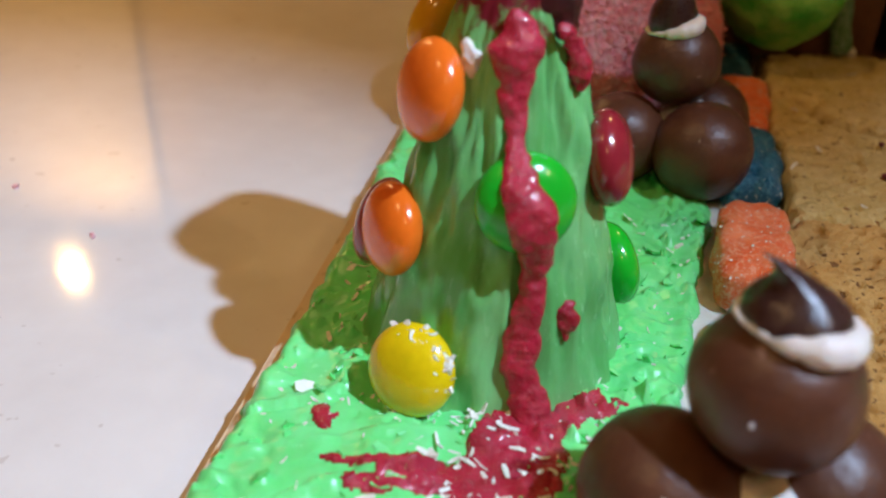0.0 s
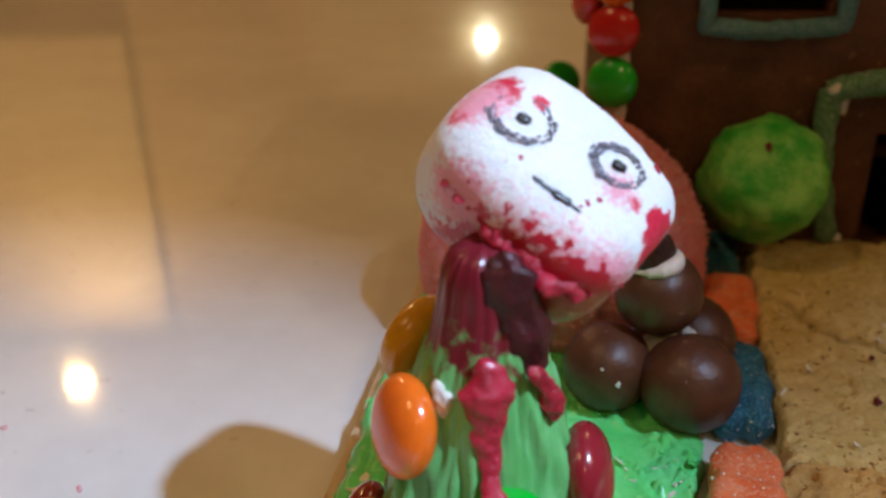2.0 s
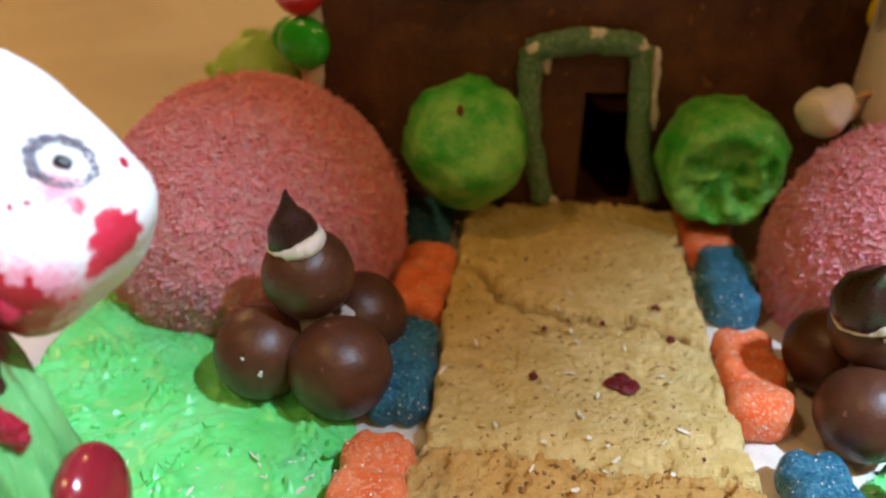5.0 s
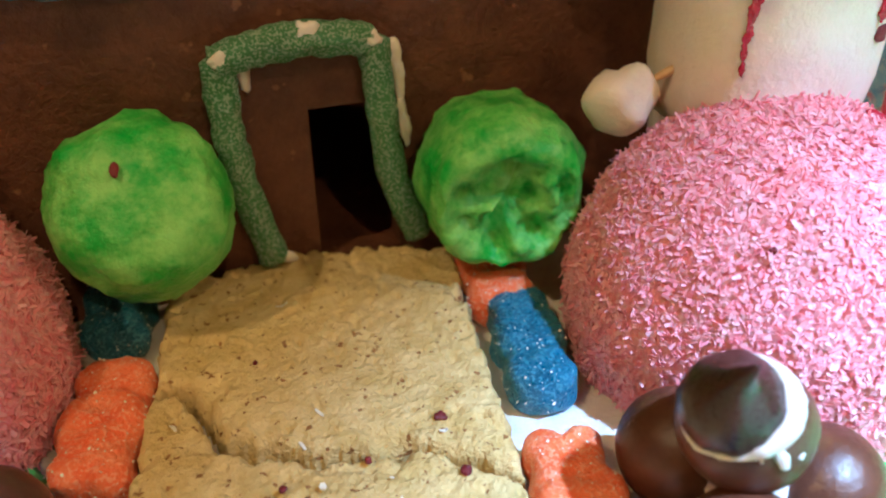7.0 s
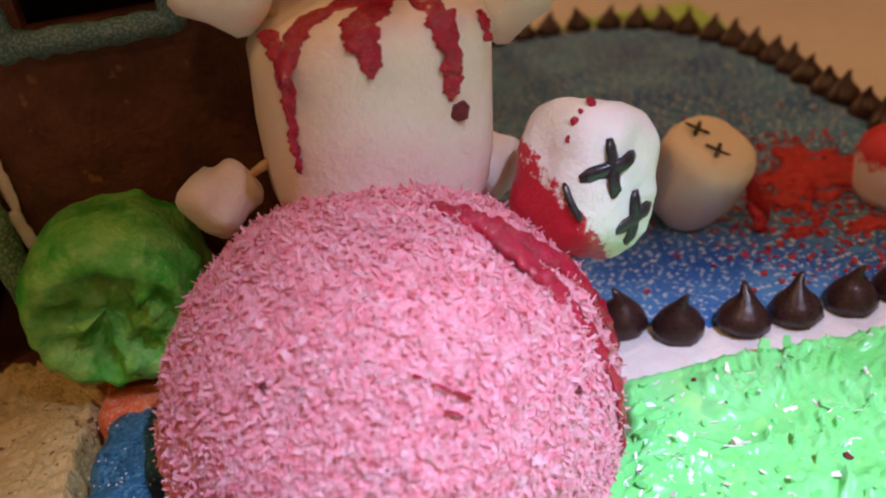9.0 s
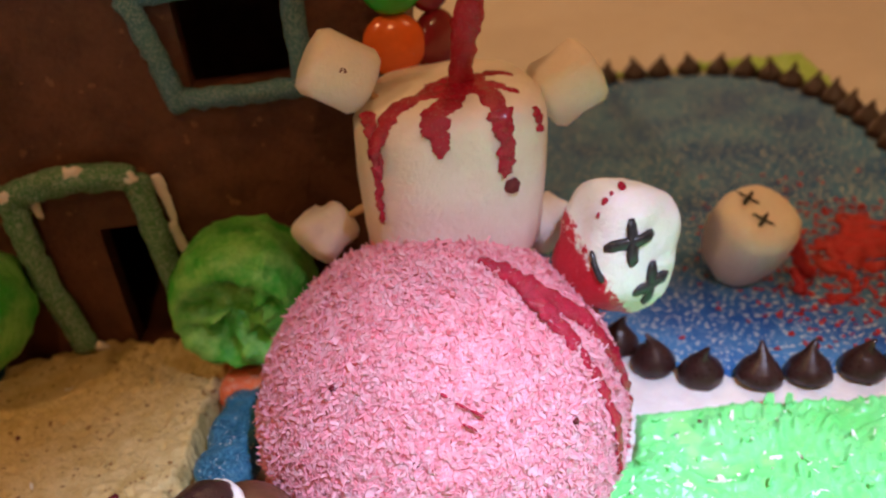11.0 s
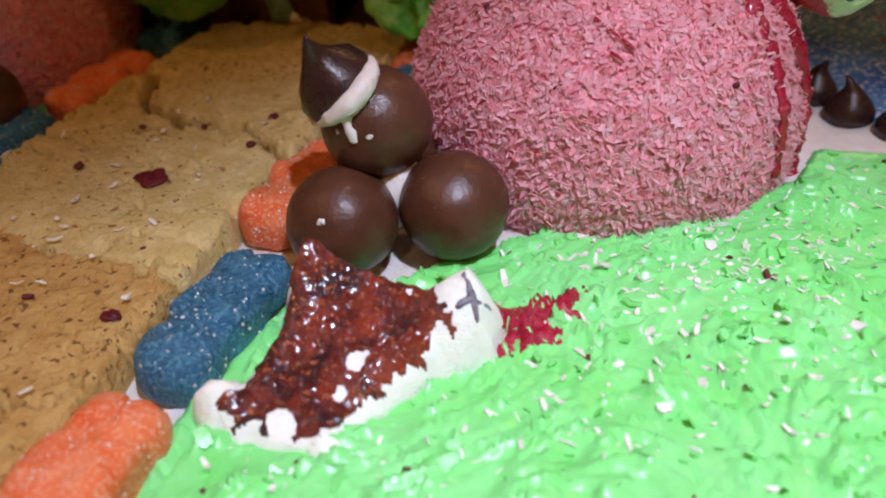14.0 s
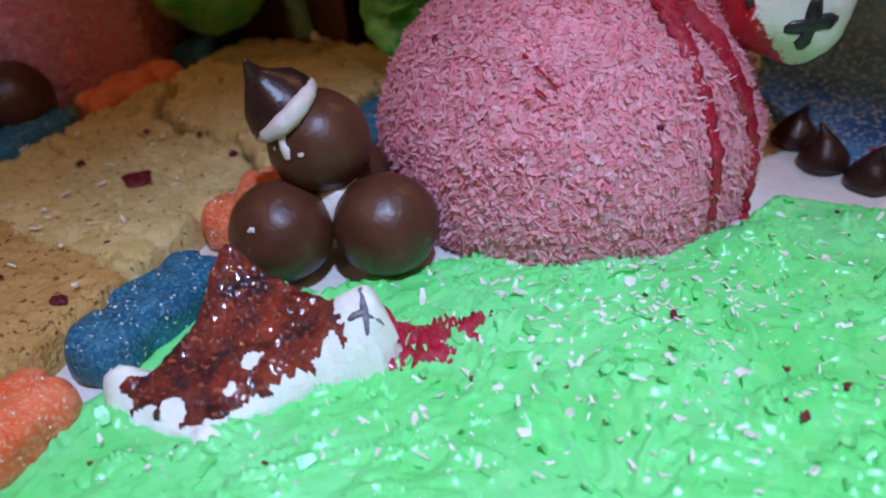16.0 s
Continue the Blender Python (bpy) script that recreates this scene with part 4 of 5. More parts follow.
for at, way, c in [((-0.6, 105.3, 46.3), (-0.92, -0.38, 0.22), "orange"), ((-5.6, 105.5, 25.6), (-0.9, -0.42, 0.2), "orange"), ((-2.4, 94.6, 9.2), (-0.5, -0.8, 0.4), "yellow"),
                   ((12.0, 98.2, 34.0), (0.12, -0.95, 0.25), "green"), ((24.0, 108.2, 36.0), (0.97, -0.2, 0.2), "dark_red"), ((29.0, 117, 13.5), (0.98, 0.2, 0.2), "green"),
                   ((1.2, 119.5, 50.5), (-0.75, 0.6, 0.25), "amber"), ((-7.6, 113, 22.5), (-0.95, 0.25, 0.2), "dark_red")]:
    candy(tree, at, way, c)
rnd = random.Random(8)
yt = frame_of((-0.5, -0.8, 0.4))
yc = Vector((-2.4, 94.6, 9.2))
rim_spots = []
while len(rim_spots) < 36:
    a, q = rnd.uniform(0, 6.283), rnd.uniform(5.0, 6.9)
    p = yt @ Vector((q * math.cos(a), q * math.sin(a), 3.3 * (1 - (q / 7.0) ** 2) + 0.3))
    if p.z + p.x * 0.8 > 2.6 + rnd.uniform(-1.0, 1.5):
        rim_spots.append((yc + p, p.normalized() + yt @ Vector((0, 0, 1))))
flakes("icing_crust", WHITE_FLAKE, rim_spots, 1.3, 0.8, tree, 0.5, 3, label="white icing crumbs on the yellow candy", kind="stuff")

# a second tree behind the house corner
bush = thing("icing_tree", (35, 312, 1.5), "small cone tree of yellow-green icing behind the house corner", "icing tree", "icing trees")
bm = bmesh.new()
lathe(bm, [(20, 1.5), (20, 4), (19, 14), (17, 24), (13, 31), (8, 35), (3, 37), (0.5, 37.5)], placed((35, 312, 0)), 40, 1.6, 4)
bits = random.Random(3)
for i in range(90):
    z = bits.uniform(6, 36)
    a = bits.uniform(0, 6.283)
    rr = 20.0 - z * 0.14 - max(0, z - 24) * 1.0
    ball(bm, placed((35 + rr * math.cos(a), 312 + rr * math.sin(a), z), None, (bits.uniform(1.6, 3.4), bits.uniform(1.6, 3.4), bits.uniform(1.4, 3.2))), 1.2, 2.2, 12, seed=i)
part("icing_cone", bm, BANK_ICING, bush)
candy(bush, (46.0, 300.0, 38.5), (0.3, -0.8, 0.5), "green")

# ---- the figure on the mound ----
BX, BY = 202.0, 207.0
fig = thing("marshmallow_figure", (BX, BY, 38), "headless marshmallow figure with red icing sitting on the mound", "marshmallow")
BODY_MAT = pbr("marshmallow_body_skin", (0.90, 0.83, 0.74), (0.84, 0.76, 0.66), 9, 0.55, 0.4, 1.2, sss=0.35)
bm = bmesh.new()
lathe(bm, [(9, 35.5), (13.6, 36), (16.6, 37.8), (17.9, 41), (18.5, 47), (18.8, 55), (18.8, 63), (18.6, 66.5), (17.6, 69.4), (15.2, 71.2), (10, 72.2), (2, 72.2)], placed((BX, BY, 0)), 64, 0.8, 9, 2.7, bend=lambda p: Vector((p.x + (p.z - 54.0) * 0.07, p.y, p.z)))
part("marshmallow_body", bm, BODY_MAT, fig)


def mini(c, way, half=5.6, length=13.0, k=0.0, spin=20):
    m = placed(c, frame_of(way, spin))
    L = length / 2
    bm = bmesh.new()
    lathe(bm, [(half * 0.55, -L), (half * 0.86, -L + 0.7), (half, -L + 2.2), (half * 0.97, 0), (half, L - 2.2), (half * 0.86, L - 0.7), (half * 0.5, L)], m, 28, 0.7, 4, 2.6)
    return bm


for name, c, way, pick in [("arm", (182.6, 207, 77.5), (-0.85, 0.0, 0.55), ((184, 207, 76.5), (191, 207, 69))), ("arm", (228.0, 209.5, 67.0), (0.9, 0.0, 0.42), ((226, 209, 66.5), (217, 208.5, 63))),
                           ("leg", (174.5, 210.5, 43.0), (-0.7, -0.5, -0.35), ((178, 209.5, 45), (187, 207, 50))), ("leg", (220.5, 206, 38.5), (0.5, -0.75, -0.3), ((219, 206.5, 41), (214, 207, 47)))]:
    bm = mini(c, way, 6.6 if name == "arm" else 5.8, 13.5 if name == "arm" else 11.0)
    if name == "leg":
        for v in bm.verts:
            d = v.co - Vector(c)
            v.co -= d * 0.34 * math.exp(-((d.x - 0.18 * d.z + 0.6) / 1.7) ** 2) * max(0.0, min(1.0, d.z / 4.0 + 0.3))
    limb = part(name, bm, BODY_MAT, fig, "small white marshmallow on a toothpick" if name == "arm" else "small pinched white marshmallow on a toothpick")
    bm = bmesh.new()
    tube(bm, pick, [0.9, 0.9], 8, 1.0, steps=2)
    part("toothpick", bm, STICK, limb)


def body_at(x, z, up=0.35):
    r = 19.0 if z < 65 else 19.0 - (z - 65) ** 2 * 0.075
    k = max(0.05, 1 - (abs(x - BX - (z - 54.0) * 0.07) / r) ** 2.7) ** (1 / 2.7)
    return (x, BY - r * k - up, z)


for x0, zs, rad in [(186.4, (71, 68.5, 65, 61, 56, 51), (1.3, 1.4, 1.1, 0.9, 0.7, 0.3)), (197.5, (71, 69.5, 67.5, 64.8), (2.6, 2.4, 1.6, 0.4)), (209.5, (71, 68.5, 65.5, 62, 58.6), (2.4, 1.8, 1.5, 1.5, 0.6)), (217.0, (69.5, 67.5, 65), (0.9, 0.9, 0.4))]:
    bm = bmesh.new()
    tube(bm, [body_at(x0 + 0.4 * math.sin(i), z) for i, z in enumerate(zs)], rad, 18, 0.35, 0.9, 1.4, steps=12)
    part("red_drip", bm, RED_ICING, fig, "red icing drip")
bm = bmesh.new()
ball(bm, placed(body_at(210.6, 56.5, 0.0), None, (1.6, 0.5, 1.4)), 0.6, 1.2, 14)
part("red_spot", bm, DARK_RED, fig)


def body_top(x, y, d):
    rr = (abs(x - BX) ** 2.5 + abs(y - BY) ** 2.5) ** 0.4
    return 72.1 - max(0.0, rr - 11.0) ** 2 * 0.058 + 0.7 * (1 - math.exp(-d / 0.8)) - 0.15 + 0.25 * nz(x, y, 3, 1.6)


sheet("red_pool", RED_ICING, (180, 186), (224, 222), 0.5, capsules([(206, 206, 5, 203, 203, 6), (206, 206, 3, 192, 198, 2.2), (192, 198, 2.0, 187.5, 193.5, 1.6), (187.5, 193.5, 1.4, 186, 191.5, 1.3), (204, 200, 3, 198, 192, 2.8), (208, 202, 3, 210, 192, 2.4), (208, 204, 2, 217, 195, 0.9), (212, 208, 2, 216, 206, 1)]),
      body_top, 67.0, fig, label="pool of red icing on top")
bm = bmesh.new()
tube(bm, [(205.2, 205.5, 70), (206.6, 205.5, 78), (208.0, 205.5, 84), (210.5, 205.5, 91)], [2.6, 2.3, 2.9, 1.6], 14, 0.9, 0.9, 2.2, steps=8)
part("neck_stick", bm, RED_ICING, fig, "red icing clinging to a stick")
bm = bmesh.new()
tube(bm, [(209.8, 205.5, 88), (211.5, 205.5, 97), (212.2, 205.5, 104)], [0.7, 0.55, 0.4], 8, 1.0, steps=4)
part("stick", bm, STICK, fig)

# the fallen head beside the mound
cross = Pillow((230.1, 187.0, 40.8), (0.80, 0.26, -0.38), (0.36, -0.92, 0.10), (10.2, 12.6, 9.8), 3.3)
CROSS_MAT = pbr("marshmallow_marked", (0.84, 0.86, 0.72), (0.90, 0.88, 0.82), 7, 0.5, 0.5, 1.4, sss=0.25)
fallen = thing("marshmallow", (230.6, 187, 30), "marshmallow with ink crosses and red icing leaning on the mound", "marshmallow", "marked marshmallows")
stain(CROSS_MAT, (0.55, 0.015, 0.03), Vector((-0.85, 0.1, -0.5)), 4.4, 5.6, 2.6, 5.0, 0.3)
fb = part("marshmallow_body", cross.mesh(0.7, 5), CROSS_MAT, fallen)
for v in fb.data.vertices:
    v.co -= (cross.c - ORIGIN[fallen.name]) * MM
fb.location = (cross.c - ORIGIN[fallen.name]) * MM


def cross_mark(p, bm, a, b, s, r):
    p.stroke(bm, [(a - s, b - s * 0.55), (a, b), (a + s, b + s * 0.6)], r)
    p.stroke(bm, [(a - s * 0.3, b + s * 1.1), (a, b), (a + s * 0.25, b - s * 1.1)], r)


for a, b in ((-5.4, 2.6), (1.6, -4.8)):
    bm = bmesh.new()
    cross_mark(cross, bm, a, b, 4.0, 1.35)
    part("ink_cross", bm, INK, fallen, "black ink cross")
bm = bmesh.new()
cross.stroke(bm, [(-10.0, -0.6), (-9.6, -3.2), (-8.4, -5.8)], 0.9)
part("ink_line", bm, INK, fallen)
bm = bmesh.new()
for a, b, r in [(-6, 12, 1.2), (-9.5, 9, 0.9), (-9.8, 6, 0.7), (8, -10.6, 0.8), (5.5, -11.6, 0.6), (-8.6, 11, 0.6), (9.6, -7, 0.5)]:
    cross.blot(bm, a, b, r, a)
tagged(part("red_spots", bm, RED_ICING, fallen), kind="stuff")

# marshmallows in the pond
far = thing("marshmallow", (276.5, 222, 2), "white marshmallow with small ink crosses standing in the pond", "marshmallow", "marked marshmallows")
lean = placed((277.0, 221.5, 13.6), frame_of((0.12, -0.42, 0.88), 0))
bm = bmesh.new()
lathe(bm, [(1, -11.6), (4.4, -11.6), (7.0, -10.6), (8.6, -8), (9.7, -3), (10.2, 3), (10.2, 7), (9.6, 9.4), (7.8, 10.8), (4.5, 11.3), (1, 11.3)], lean, 44, 0.9, 6, 2.4)
part("marshmallow_body", bm, BODY_MAT, far)
tl = frame_of((0.12, -0.42, 0.88), 0)
ax = Vector((0.96, 0.12, -0.22)).normalized()
ay = Vector((0.12, -0.42, 0.88)).cross(ax).normalized()
top_c = Vector((277.0, 221.5, 13.6)) + Vector((0.12, -0.42, 0.88)).normalized() * 11.4
for a, b in ((-2.6, 4.2), (-1.6, -2.6)):
    bm = bmesh.new()
    for d in (1, -1):
        tube(bm, [top_c + ax * (a + 2.2 * e) + ay * (b + 1.9 * e * d) for e in (-1, 0, 1)], [0.5] * 3, 6, 0.6, 0.15, 0.6, up=(0.5, 0, 0.86), steps=3)
    part("ink_cross", bm, INK, far)
bm = bmesh.new()
tube(bm, [top_c + ax * 6.0 + ay * 4.4, top_c + ax * 5.6 + ay * 1.4, top_c + ax * 6.4 + ay * -1.6], [0.3, 0.7, 0.4], 6, 0.5, up=(0.5, 0, 0.86), steps=3)
part("ink_line", bm, INK, far)
for pts, rad in (([(286.6, 219.0, 17), (287.8, 217, 12), (289.5, 216, 7), (292, 215.5, 3.4)], [0.8, 1.5, 1.7, 2.2]), ([(284.5, 212.5, 9), (285.4, 210.5, 6), (286, 209.5, 3.2)], [0.8, 1.5, 1.7])):
    bm = bmesh.new()
    tube(bm, pts, rad, 12, 0.7, 0.9, 1.6)
    part("red_smear", bm, RED_SUGAR, far, "red icing smear")
side = thing("marshmallow", (323, 206, 2), "white marshmallow with a red-stained top at the pond's shore", "marshmallow", "marked marshmallows")
SIDE_MAT = pbr("marshmallow_red_top", (0.88, 0.82, 0.76), (0.82, 0.76, 0.70), 9, 0.5, 0.4, 1.2, sss=0.25)
stain(SIDE_MAT, (0.62, 0.02, 0.04), (0, 0, 1), 9.5, 11.5, 3.0, 4.0, 0.35)
bm = bmesh.new()
lathe(bm, [(7, 1.5), (9.5, 2), (10.6, 5), (10.8, 11), (10.2, 15.5), (8.4, 17.6), (5, 18.4), (1, 18.4)], placed((323, 206, 0)), 40, 0.8, 5, 2.4)
part("marshmallow_body", bm, SIDE_MAT, side)

# ---- torn marshmallow with syrup ----
torn = thing("marshmallow", (157, 110, 2.4), "torn marshmallow smeared with dark brown syrup on green icing", "marshmallow")
DOG_MAT = pbr("torn_marshmallow_white", (0.88, 0.89, 0.80), (0.80, 0.82, 0.70), 6, 0.5, 0.6, 1.6, sss=0.25)
SYRUP = pbr("dark_syrup", (0.30, 0.036, 0.012), (0.028, 0.003, 0.006), 7, 0.22, 1.2, 0.9, coat=0.45, specks=(0.34, 0.08, 0.03), speck_size=1.1, speck_at=0.6, soft=0.22)
TORN = [(147.5, 125), (145.8, 118), (146, 113.5), (143.6, 109), (142.6, 105.6), (138.6, 104.6), (136.6, 101.2), (139.6, 98.6), (149, 97), (153.4, 96.8), (155.4, 95), (158.6, 96.8), (159, 101.2), (163, 105),
        (169.5, 111.2), (176, 115), (177.4, 120), (173, 124.6), (166, 122.4), (156, 123.4)]


def torn_depth(x, y):
    return inside(TORN, x, y) + 0.5 * nz(x, y, 3, 4) + 0.25 * nz(x, y, 7, 1.4)


def torn_level(x, y):
    """Leans up towards its rear edge, with a raised rear corner and a hollow between."""
    u = (x - 157) * 0.87 + (y - 110) * 0.5
    v = -(x - 157) * 0.5 + (y - 110) * 0.87
    z = 9.0 + 0.42 * v + 0.07 * u
    z += 3.4 * math.exp(-((x - 148.5) ** 2 + (y - 122) ** 2) / 26.0) + 4.2 * math.exp(-((x - 173) ** 2 + (y - 120) ** 2) / 34.0) + 1.8 * math.exp(-((x - 139) ** 2 + (y - 102.5) ** 2) / 14.0)
    z -= 1.6 * math.exp(-((x - 149) ** 2 + (y - 107) ** 2) / 40.0)
    return max(5.0, z)


def torn_top(x, y, d):
    v = -(x - 157) * 0.5 + (y - 110) * 0.87
    k = max(0.0, 1 - min(1.0, d / (4.4 - 2.0 * max(0.0, min(1.0, v / 8)))))
    return 2.6 + (torn_level(x, y) - 2.6) * math.sqrt(1 - k * k * 0.985) + 0.35 * nz(x, y, 5, 3.2) + 0.2 * nz(x, y, 9, 1.2)


torn_body = sheet("marshmallow_body", DOG_MAT, (132, 91), (182, 129), 0.4, torn_depth, torn_top, 2.2, parent=torn)


def syrup_depth(x, y):
    u = (x - 157) * 0.87 + (y - 110) * 0.5
    head = 13.6 - u + 1.5 * nz(x, y, 4, 4)
    rear = 1.3 if y - 0.35 * (x - 148) > 110 else 0.0
    near = max(0.0, (112 - 0.3 * (164 - x) - y)) * 0.06 if x > 155 else 0.0
    return min(torn_depth(x, y) - 1.3 + rear - near, head) + 1.5 * nz(x, y, 13, 2.6) + 1.2 * nz(x, y, 17, 1.0) - 2.6 * max(0.0, nz(x, y, 23, 4.0) - 0.22) * 6


sheet("syrup", SYRUP, (132, 91), (182, 129), 0.32, syrup_depth, lambda x, y, d: torn_top(x, y, max(0.0, torn_depth(x, y))) + 0.45 * (1 - math.exp(-d / 0.35)) - 0.05 + 0.40 * nz(x, y, 27, 0.9) + 0.2 * nz(x, y, 29, 2.2),
      4.5, parent=torn, label="glossy dark red-brown syrup smeared over the top")


def on_torn(x, y, up=0.1):
    return (x, y, torn_top(x, y, max(0.0, torn_depth(x, y))) + up)


bm = bmesh.new()
for pts in ([(171.6, 120.4), (172.8, 118.0), (173.8, 115.8)], [(170.8, 116.2), (172.9, 117.5), (175.4, 118.4)]):
    tube(bm, [on_torn(*q) for q in pts], [0.35, 0.55, 0.3], 8, 0.4, 0.25, 0.8, up=(0.2, -0.5, 0.8))
part("ink_cross", bm, GREY_INK, torn, "faint grey ink cross")
bm = bmesh.new()
tube(bm, [on_torn(163.5, 121.6), on_torn(167, 122.0), on_torn(170.5, 123.2), on_torn(174.0, 122.8), on_torn(177, 119.5)], [0.5, 0.9, 1.3, 0.8, 0.6], 10, 0.8, 0.5, 1.2, up=(0, 0, 1), steps=8)
part("red_smear", bm, RED_ICING, torn)


# ---- green marshmallow bushes ----
def shrub(c, r, way, bite, label, seed):
    th = thing("green_marshmallow_bush", (c[0], c[1], 4), label, "marshmallow", "green marshmallow bushes")
    m = placed(c, frame_of(way, 0))
    bm = bmesh.new()
    L = r * 0.92
    prof = []
    for i in range(31):
        a = math.pi * i / 30
        ca, sa = math.cos(a), math.sin(a)
        prof.append((max(0.1, r * abs(sa) ** 0.62), -L * (abs(ca) ** 0.62) * (1 if ca > 0 else -1)))
    lathe(bm, prof, m, 64, 1.4, 8)
    inv = m.inverted()
    for v in bm.verts:
        p = inv @ v.co
        if bite and p.z > 0:
            d = math.hypot(p.x * 0.85 - 0.5, p.y + 2.5) / (r * 0.72)
            dent = max(0.0, 1 - d * d) ** 0.8 * 9.5 * (0.75 + 0.9 * nz(p.x, p.y, 0, 5) + 0.4 * nz(p.x, p.y, 5, 2))
            v.co -= (m.to_3x3() @ Vector((0, 0, 1))) * dent * (p.z / L)
        v.co += Vector((nz(v.co.x, v.co.y, v.co.z + seed, 3), nz(v.co.y, v.co.z, v.co.x + seed, 3), nz(v.co.z, v.co.x, v.co.y, 3))) * 0.8
    part("marshmallow_body", bm, GREEN_MARSH, th)
    return th


round_bush = shrub((89.4, 227.6, 30.4), 15.6, (-0.1, -0.75, 0.6), False, "round green-sprayed marshmallow bush beside the door", 1)
shrub((154.0, 218.7, 27.2), 15.6, (-0.25, -0.93, 0.1), True, "green-sprayed marshmallow bush with a sunken front", 4)

# ---- gingerbread house ----
HA = radians(-5.0)
HC = Vector((122.0, 237.5, 0.0))
HT = Matrix.Translation(HC) @ Matrix.Rotation(HA, 4, "Z")


def hp(x, y, z):
    """A place by the house: x along the front, y back from it, z up."""
    return HT @ Vector((x, y, z))


X0, X1, WALL, HIGH, DEEP = -69.0, 76.0, 6.0, 112.0, 105.0
house = thing("gingerbread_house", tuple(hp(5, 50, 1.0)), "dark brown gingerbread house with sour candy frames and candy corners", "gingerbread house")
OPEN = {"door": (0.5, 17.5, 6.0, 39.5), "window": (-46.5, -17.5, 71.0, 89.0), "window_r": (29.5, 52.0, 70.0, 89.0)}


def wall_with_holes(bm, x0, x1, z0, z1, holes):
    xs = sorted({x0, x1, *[h[0] for h in holes], *[h[1] for h in holes]})
    zs = sorted({z0, z1, *[h[2] for h in holes], *[h[3] for h in holes]})
    cell = {(i, j): not any(h[0] < (xs[i] + xs[i + 1]) / 2 < h[1] and h[2] < (zs[j] + zs[j + 1]) / 2 < h[3] for h in holes) for i in range(len(xs) - 1) for j in range(len(zs) - 1)}
    V = {}

    def v(i, j, k):
        if (i, j, k) not in V:
            V[i, j, k] = bm.verts.new(hp(xs[i], k * WALL, zs[j]))
        return V[i, j, k]
    for (i, j), solid in cell.items():
        if not solid:
            continue
        for k in (0, 1):
            bm.faces.new([v(i, j, k), v(i + 1, j, k), v(i + 1, j + 1, k), v(i, j + 1, k)])
        for di, dj, a, b in ((-1, 0, (0, 0), (0, 1)), (1, 0, (1, 0), (1, 1)), (0, -1, (0, 0), (1, 0)), (0, 1, (0, 1), (1, 1))):
            if not cell.get((i + di, j + dj), False):
                bm.faces.new([v(i + a[0], j + a[1], 0), v(i + b[0], j + b[1], 0), v(i + b[0], j + b[1], 1), v(i + a[0], j + a[1], 1)])


bm = bmesh.new()
wall_with_holes(bm, X0, X1, 1.0, HIGH, list(OPEN.values()))
part("wall", bm, GINGER, house, "front gingerbread wall with door and window openings", False)
for lo, hi in (((X0, WALL, 1), (X0 + WALL, DEEP, HIGH)), ((X1 - WALL, WALL, 1), (X1, DEEP, HIGH)), ((X0, DEEP, 1), (X1, DEEP + WALL, HIGH))):
    bm = bmesh.new()
    box(bm, lo, hi, HT, 0.8)
    part("wall", bm, GINGER, house, "", False)
# added slab over the white icing that keeps the doorway dark inside
bm = bmesh.new()
box(bm, (X0 + WALL, WALL, 0.8), (X1 - WALL, DEEP, 4.0), HT)
part("house_floor", bm, GINGER, house, "", False)
bm = bmesh.new()
box(bm, (X0 - 6, -8, HIGH), (X1 + 6, DEEP + 12, HIGH + 6), HT, 1.5)
part("roof", bm, GINGER, house, "flat gingerbread top slab", False)


def bar(parent, pts, r, material, name, flat=0.8, label=""):
    bm = bmesh.new()
    tube(bm, [hp(*p) for p in pts], [r] * len(pts), 16, flat, 0.75, 2.0, up=(0, -1, 0), steps=8)
    return part(name, bm, material, parent, label)


door = part("door_frame", (lambda b: (tube(b, [hp(-16, -3.5, 51.5), hp(-9, -4, 53.6), hp(0, -4, 54.6), hp(13.5, -3.5, 52.8)], [3.2] * 4, 16, 0.85, 0.85, 2.0, up=(0, -1, 0), steps=8), b)[1])(bmesh.new()), BELT_GREEN, house, "sugared green sour candy door frame")
bar(house, [(-15.2, -3.5, 53), (-14.8, -3.6, 41), (-13.5, -4, 28), (-9.5, -5, 10)], 3.0, BELT_GREEN, "door_frame", label="sugared green sour candy door jamb")
bar(house, [(13.2, -3.5, 53.5), (14.0, -3.6, 40), (15.5, -4, 26), (20.5, -5, 10)], 3.0, BELT_GREEN, "door_frame", label="sugared green sour candy door jamb")
for a, b, r in (((-15.5, -5.5, 54), (-14.5, -5.5, 51), 2.0), ((12.0, -5.2, 54.5), (13.5, -5.2, 52), 1.6), ((-1, -5.4, 56.4), (4, -5, 56.2), 1.8), ((-12, -2.5, 53), (-10.4, -2.0, 45), 1.3), ((17, -1.6, 52), (18.4, -1.6, 38), 1.4), ((17.5, -2.2, 40), (19.2, -2.4, 30), 1.4), ((-9, -5.5, 12), (-5, -4, 9.5), 1.2)):
    bm = bmesh.new()
    tube(bm, [hp(*a), (hp(*a) + hp(*b)) / 2 + Vector((0.4, -0.3, 0)), hp(*b)], [r, r * 0.9, r * 0.3], 10, 0.5, 0.5, 1.5, up=(0, -1, 0))
    part("icing_smear", bm, WHITE_ICING, house, "smear of white icing")
